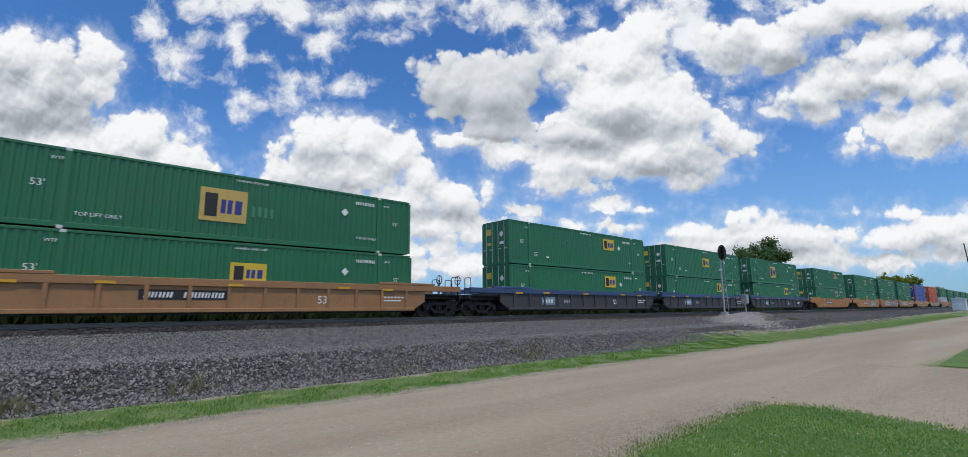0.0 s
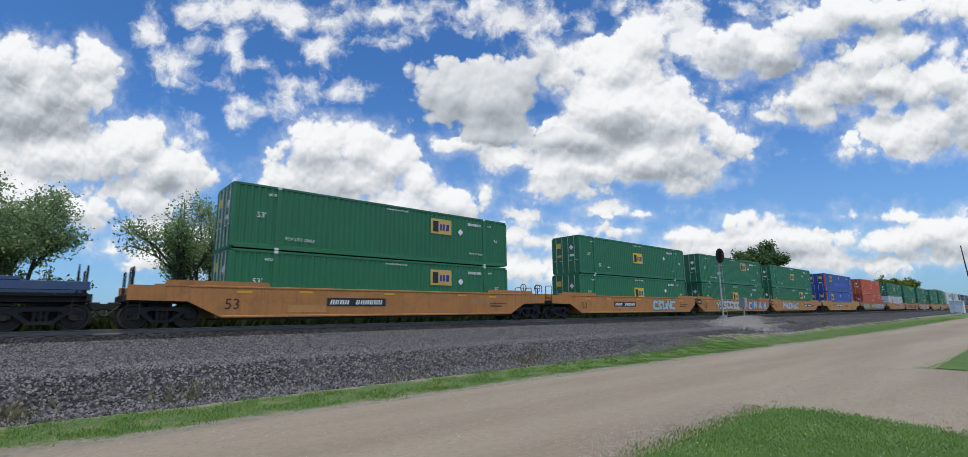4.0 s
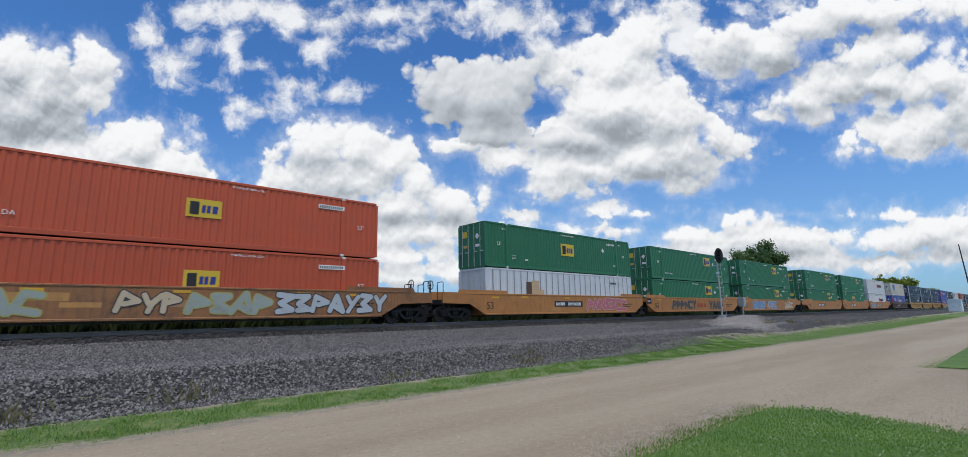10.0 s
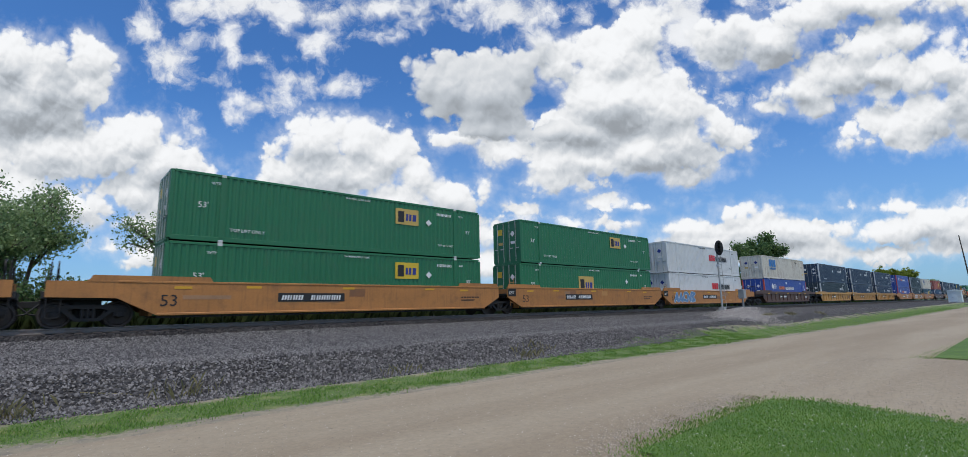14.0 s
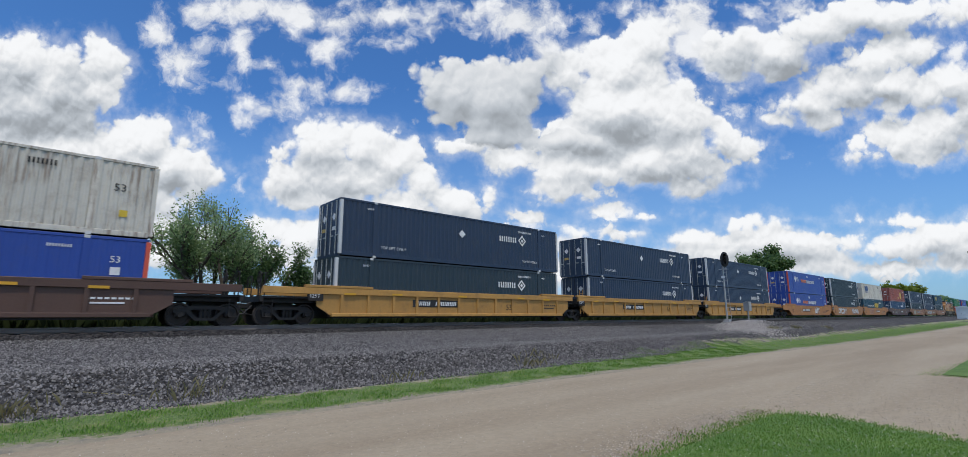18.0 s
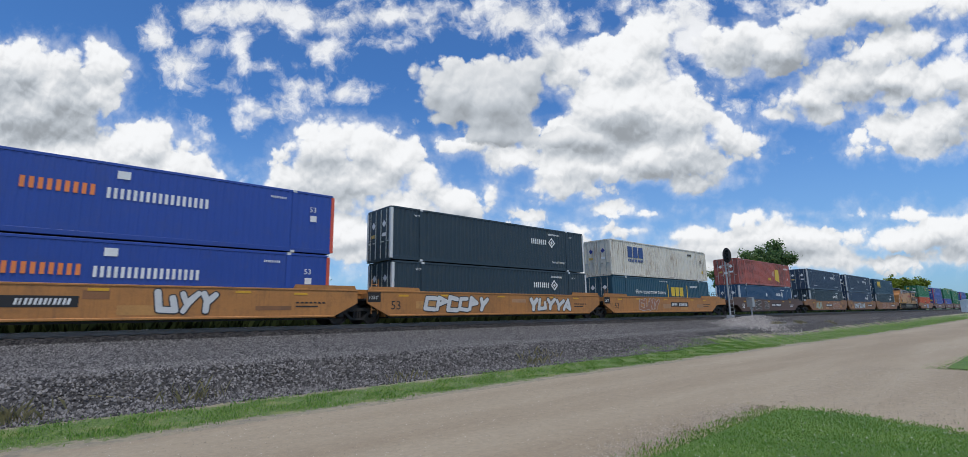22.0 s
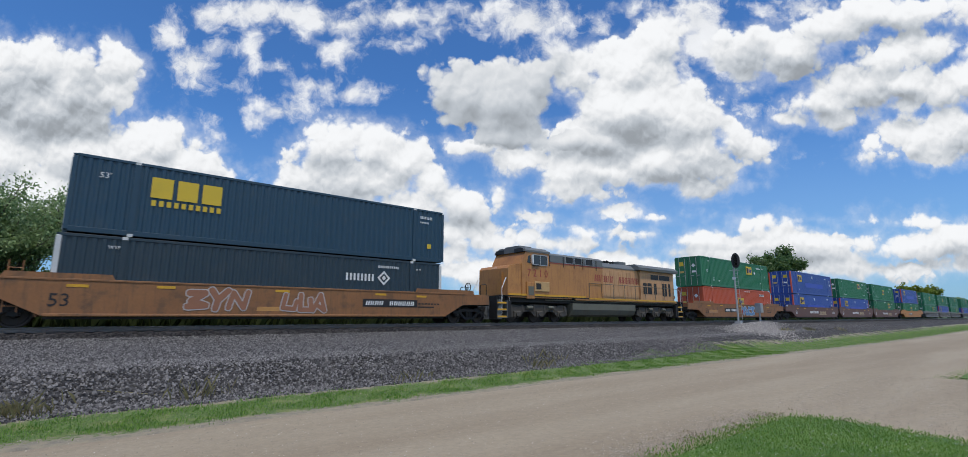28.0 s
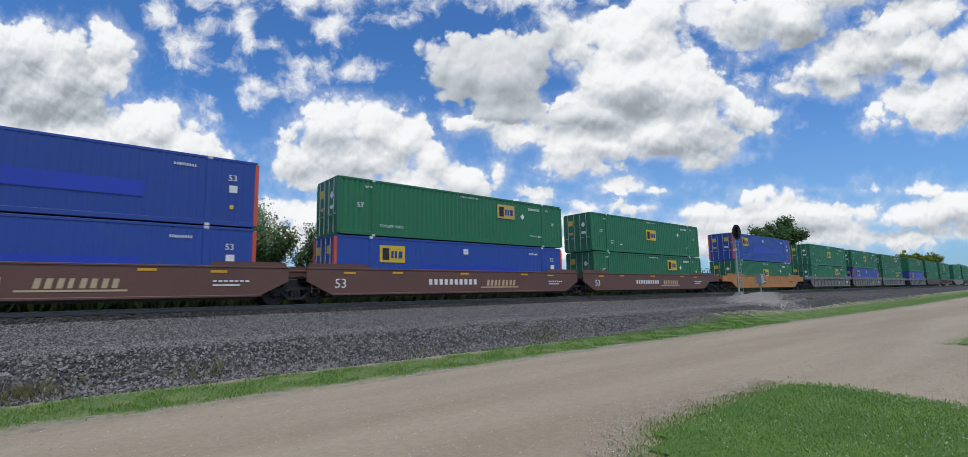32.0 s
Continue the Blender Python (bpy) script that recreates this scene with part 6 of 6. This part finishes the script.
    horn.rod((12.6, 0, 4.4), (12.6, 0, 4.66), 0.05)
    part("horn", horn, M_BLACK, hood)
    rad = part("radiator_cab", Geo().box(15.3, 20.5, -1.28, 1.28, 1.68, 4.1, 0.02), L_FADE, c, "yellow radiator compartment")
    part("radiator_wing", Geo().prism([(-1.52, 4.08), (1.52, 4.08), (1.55, 4.30), (1.15, 4.56), (-1.15, 4.56), (-1.55, 4.30)], "x", 14.8, 20.9), L_GREY, c, "grey overhanging radiator roof")
    for x0, x1, z0, z1 in ((16.9, 18.05, 3.42, 3.82), (18.2, 19.85, 3.42, 3.82), (15.7, 16.25, 2.2, 2.75), (16.35, 16.95, 2.2, 2.75), (15.7, 16.25, 2.85, 3.1), (16.35, 16.95, 2.85, 3.1), (17.3, 17.7, 2.2, 3.1), (18.6, 18.9, 2.1, 3.15), (19.0, 19.3, 2.1, 3.15), (19.6, 19.9, 2.1, 3.15)):
        part("radiator_grille", Geo().box(x0, x1, -1.295, -1.28, z0, z1), M_BLACK, rad)
    for a, b, k, yy in ((9.15, 10.1, 2, -1.385), (10.36, 11.8, 3, -1.134), (12.5, 15.3, 7, -1.134)):
        part("lettering", slanted(a, b, 2.93, 3.42, yy, (k,)), L_RED, c, "large faded red block lettering")
    # hand rails
    rail = Geo()
    for k in range(9):
        x = 8.5 + k * 1.45
        rail.rod((x, -1.43, 1.68), (x, -1.43, 2.75), 0.02)
    rail.rod((8.5, -1.43, 2.75), (20.9, -1.43, 2.75), 0.02)
    part("hand_rail", rail, L_TANK, c)
    fr = Geo()
    for yy in (-1.35, 1.35):
        fr.rod((0.1, yy, 0.55), (0.1, yy, 2.1), 0.025).rod((0.1, yy, 2.1), (0.45, yy, 2.75), 0.025).rod((0.75, yy, 0.9), (0.62, yy, 2.9), 0.025)
        fr.rod((21.42, yy, 0.9), (21.42, yy, 2.6), 0.025).rod((20.9, yy, 1.68), (20.9, yy, 2.75), 0.025).rod((20.9, yy, 2.75), (21.42, yy, 2.6), 0.025)
    part("grab_rail", fr, M_WHITE, c, "white end hand rails")
    for x, d in ((-0.35, 1), (20.7, -1)):
        st = part("step_well", Geo().box(x, x + 0.85, -1.42, -0.8, 0.3, 0.34).box(x, x + 0.85, -1.42, -0.8, 0.72, 0.76).box(x, x + 0.85, -1.42, -0.8, 1.12, 1.16).box(x + (0.8 if d > 0 else 0.0), x + (0.86 if d > 0 else 0.06), -1.42, 1.42, 0.3, 1.35), L_GREY, c)
        for sx in (x - 0.04, x + 0.85):
            part("side_plate", Geo().box(sx, sx + 0.05, -1.43, -0.75, 0.26, 1.62), M_STEEL_DARK, st, "dark steel step side")
        part("back_plate", Geo().box(x, x + 0.85, -0.82, -0.75, 0.3, 1.62), M_STEEL_DARK, st)
        for z in (0.34, 0.76, 1.16):
            part("step_edge", Geo().box(x + 0.05, x + 0.75, -1.43, -1.40, z, z + 0.1), M_YELLOW, st, "yellow step edge")
    for ex in (0.56, 20.4):
        part("end_plate", Geo().box(ex, ex + 0.26, -1.4, 1.4, 0.3, 1.35, 0.03), M_STEEL_DARK, c)
    part("pilot", Geo().prism([(-0.35, 0.25), (0.1, 0.22), (0.1, 1.4), (-0.1, 1.4)], "y", -1.35, 1.35), L_GREY, c)
    for ex in (-1.1, 21.5):
        part("coupler", Geo().box(ex, ex + 1.1, -0.15, 0.15, 0.7, 0.98, 0.03), M_STEEL_DARK, c)
    part("fuel_tank", Geo().prism([(-1.25, 0.5), (-1.0, 0.38), (1.0, 0.38), (1.25, 0.5), (1.42, 0.85), (1.42, 1.28), (-1.42, 1.28), (-1.42, 0.85)], "x", 6.6, 14.2), L_TANK, c, "grey-green fuel tank")
    for x in (3.45, 17.5):
        t = part("truck_frame", Geo().prism([(x - 2.8, 0.5), (x - 2.7, 1.02), (x - 2.2, 1.12), (x - 1.3, 0.98), (x - 0.7, 1.15), (x + 0.7, 1.15), (x + 1.3, 0.98), (x + 2.2, 1.12), (x + 2.7, 1.02), (x + 2.8, 0.5), (x + 2.4, 0.38), (x + 1.7, 0.42), (x + 1.35, 0.7), (x + 0.75, 0.7), (x + 0.42, 0.4), (x - 0.42, 0.4), (x - 0.75, 0.7), (x - 1.35, 0.7), (x - 1.7, 0.42), (x - 2.4, 0.38)], "y", -1.22, -1.02), L_TRUCK, c, "dusty grey bogie frame")
        part("side_frame", Geo().prism([(x - 2.75, 0.62), (x - 2.6, 1.05), (x + 2.6, 1.05), (x + 2.75, 0.62), (x, 0.55)], "y", 1.05, 1.2), L_TRUCK, t)
        part("bolster", Geo().box(x - 2.5, x + 2.5, -0.6, 0.6, 0.35, 1.3, 0.05), M_STEEL_DARK, t)
        for dx in (-2.0, 0.0, 2.0):
            wheelset(c, x + dx, "lw", 0.53)
            part("journal_box", lambda: Geo().box(-0.28, 0.28, -1.3, -1.12, 0.34, 0.74, 0.05).lathe([(0.0, -0.05), (0.14, -0.05), (0.15, 0.05), (0.0, 0.05)], (0, -1.32, 0.54), "y", 12), L_TRUCK, t, "", Matrix.Translation((x + dx, 0, 0)), "jb")
            for sx in (-0.5, 0.5):
                part("spring", lambda: Geo().rod((0, -1.2, 0.7), (0, -1.2, 1.1), 0.09, 8), L_TRUCK, t, "", Matrix.Translation((x + dx + sx, 0, 0)), "sp")
        for bx in (x - 1.2, x + 0.8):
            part("brake_cylinder", Geo().rod((bx, -1.28, 0.95), (bx + 0.5, -1.28, 0.95), 0.12, 10), L_TANK, t)
    return c


# ---------------------------------------------------------------- the train
TRAIN = []        # (thing, place along the train, height over the rail)
SILVERP = (mat("spray_silver", (0.42, 0.46, 0.48), 0.5, grime=0.2), mat("spray_black", (0.03, 0.03, 0.035), 0.6))
BLUEP = (mat("spray_blue", (0.10, 0.22, 0.40), 0.5, grime=0.15), mat("spray_pale", (0.45, 0.55, 0.60), 0.6))
BUFFP = (mat("spray_buff", (0.52, 0.42, 0.28), 0.5, grime=0.15), MATS["spray_black"])
WHITEP = (mat("spray_white", (0.58, 0.58, 0.56), 0.5, grime=0.2), MATS["spray_black"])
PINKP = (mat("spray_rose", (0.45, 0.13, 0.16), 0.5, grime=0.2), mat("spray_pale_rose", (0.5, 0.35, 0.33), 0.6))
MINTP = (mat("spray_mint", (0.33, 0.50, 0.46), 0.5, grime=0.15), mat("spray_indigo", (0.05, 0.07, 0.25), 0.6))
DARKP = (mat("spray_charcoal", (0.06, 0.055, 0.05), 0.6), mat("spray_smoke", (0.22, 0.16, 0.10), 0.6))
SAGEP = (mat("spray_sage", (0.30, 0.34, 0.30), 0.5, grime=0.3), mat("spray_olive", (0.36, 0.36, 0.10), 0.6))
OUTLP = (mat("spray_rust", (0.30, 0.13, 0.07), 0.6, grime=0.3), mat("spray_ash", (0.42, 0.38, 0.36), 0.6))

MURALP = ((MATS["spray_mint"], mat("spray_plum", (0.30, 0.12, 0.24), 0.5, grime=0.2), MATS["spray_silver"], MATS["spray_blue"]), mat("spray_wine", (0.22, 0.05, 0.07), 0.6))

# place, upper, lower, car kind, car colour, free front end, free rear end, graffiti
CONSIST = [
    (-1.32, "green2", "green1", "rib", "brown", 1, 1, None),
    (22.22, "green3", "green3", "rib", "dark", 1, 0, None),
    (41.95, "green1", "green3", "rib", "dark", 0, 0, None),
    (61.73, "green2", "green3", "rib", "dark", 0, 1, None),
    (85.55, "green0", "green0", "smooth", "orange", 1, 1, None),
    (109.12, "green1", "green1", "smooth", "orange", 1, 0, [(9.8, 13.6, MINTP, 1)]),
    (128.64, "green0", "green1", "smooth", "orange", 0, 0, [(2.7, 8.4, SILVERP, 2), (9.6, 16.4, MURALP, 3)]),
    (148.20, "green1", "green3", "smooth", "orange", 0, 1, [(2.8, 8.8, SILVERP, 4)]),
    (171.87, "blue", "blue", "smooth", "yellow", 1, 1, None),
    (195.40, "orange", "orange", "smooth", "rust", 1, 1, [(-0.9, 3.6, SAGEP, 5), (5.6, 7.6, BUFFP, 26), (7.8, 11.0, SAGEP, 6), (11.2, 16.6, SILVERP, 7)]),
    (218.90, "green1", "silver", "smooth", "orange", 1, 0, [(9.9, 15.0, PINKP, 8)]),
    (238.42, "green0", "green3", "smooth", "orange", 0, 0, [(3.0, 7.6, DARKP, 9), (10.4, 13.6, DARKP, 10)]),
    (257.95, "green3", "green3", "smooth", "orange", 0, 1, [(2.2, 6.4, BLUEP, 11), (7.2, 10.0, BLUEP, 12), (13.0, 16.2, BUFFP, 13)]),
    (281.50, "green0", "green3", "smooth", "orange", 1, 0, None),
    (301.14, "green0", "green2", "smooth", "orange", 0, 0, None),
    (320.45, "white", "white", "smooth", "orange", 0, 1, [(0.5, 4.5, BLUEP, 14)]),
    (343.86, "cream0", "pacer", "rib", "umber", 1, 1, None),
    (367.45, "navy1", "slate0", "rib", "yellow", 1, 0, None),
    (386.98, "navy1", "navy0", "rib", "yellow", 0, 0, None),
    (406.60, "navy1", "navy1", "rib", "yellow", 0, 1, None),
    (430.11, "pacer", "pacer", "smooth", "orange", 1, 0, [(9.3, 11.4, WHITEP, 15)]),
    (449.49, "slate0", "slate0", "smooth", "orange", 0, 0, [(2.0, 6.5, WHITEP, 16), (10.0, 14.2, WHITEP, 17)]),
    (468.94, "cream1", "teal", "smooth", "orange", 0, 1, [(3.4, 6.4, OUTLP, 18)]),
    (492.55, "red", "azure1", "smooth", "umber", 1, 1, [(1.9, 5.2, (MATS["spray_charcoal"], MATS["spray_ash"]), 19), (6.2, 7.6, (MATS["spray_charcoal"], MATS["spray_ash"]), 29)]),
    (516.12, "navy1", "slate0", "smooth", "rust", 1, 0, [(1.6, 4.2, SAGEP, 20), (9.6, 13.0, OUTLP, 21)]),
    (535.67, "navy1", "navy0", "smooth", "rust", 0, 0, [(2.4, 9.4, SILVERP, 22)]),
    (555.20, "deep", "slate0", "smooth", "rust", 0, 1, [(4.0, 6.2, OUTLP, 23), (7.6, 9.6, OUTLP, 24)]),
    (601.45, "green3", "orange", "smooth", "rust", 1, 1, [(8.0, 11.0, BLUEP, 25)]),
    (625.05, "blue", "blue", "smooth", "maroon", 1, 0, None),
    (644.71, "green0", "blue", "smooth", "maroon", 0, 0, None),
    (664.23, "green1", "green3", "smooth", "maroon", 0, 1, None),
    (687.75, "blue", "green1", "smooth", "orange", 1, 1, None),
    (711.30, "green1", "green3", "rib", "grey", 1, 0, None),
    (730.85, "green1", "blue", "rib", "grey", 0, 0, None),
    (750.40, "green0", "green3", "rib", "grey", 0, 1, None),
]
place_x = 750.40
for k in range(16):
    first = k % 3 == 0
    place_x += 23.5 if first else 19.53
    CONSIST.append((round(place_x, 2), "green%d" % (k % 4), ("blue", "green1", "green3", "green0", "green1")[k % 5], "smooth" if k % 2 else "rib", ("grey", "umber", "maroon")[k % 3], int(first), int(k % 3 == 2), None))


def styled(word):
    """Splits a style and its variant, as in navy1."""
    return (word[:-1], int(word[-1])) if word[-1].isdigit() else (word, 0)


BUILT = {}
for i, (px, up, lo, kind, colour, first, last, arm) in enumerate(CONSIST):
    far = i > 34
    car = well_car(kind, colour, first, last, True, i, colour not in ("maroon", "dark") and not (kind == "rib" and colour == "grey"), far, arm)
    TRAIN.append((car, px, 0.0))
    for word, z, upper in ((lo, 0.37, False), (up, 3.27, True)):
        key = (word, upper, far)
        if key in BUILT:
            box = copy_thing(BUILT[key], Matrix.Identity(4))
        else:
            box = BUILT[key] = container(*((styled(word)[0], upper, styled(word)[1], far)))
        TRAIN.append((box, px + (0.06 if upper else -0.06) * ((i * 7) % 3 - 1), z))
TRAIN.append((locomotive(), 575.65, 0.0))


def run(t):
    """How far the train has gone at t seconds."""
    return 19.91696 * t - 0.0082372 * t * t + 0.00017905 * t ** 3


def motions():
    for thing, px, z in TRAIN:
        walk(thing, [(t, pose(px - run(t), TRACK_Y, z)) for t in range(0, 33, 4)])


motions()
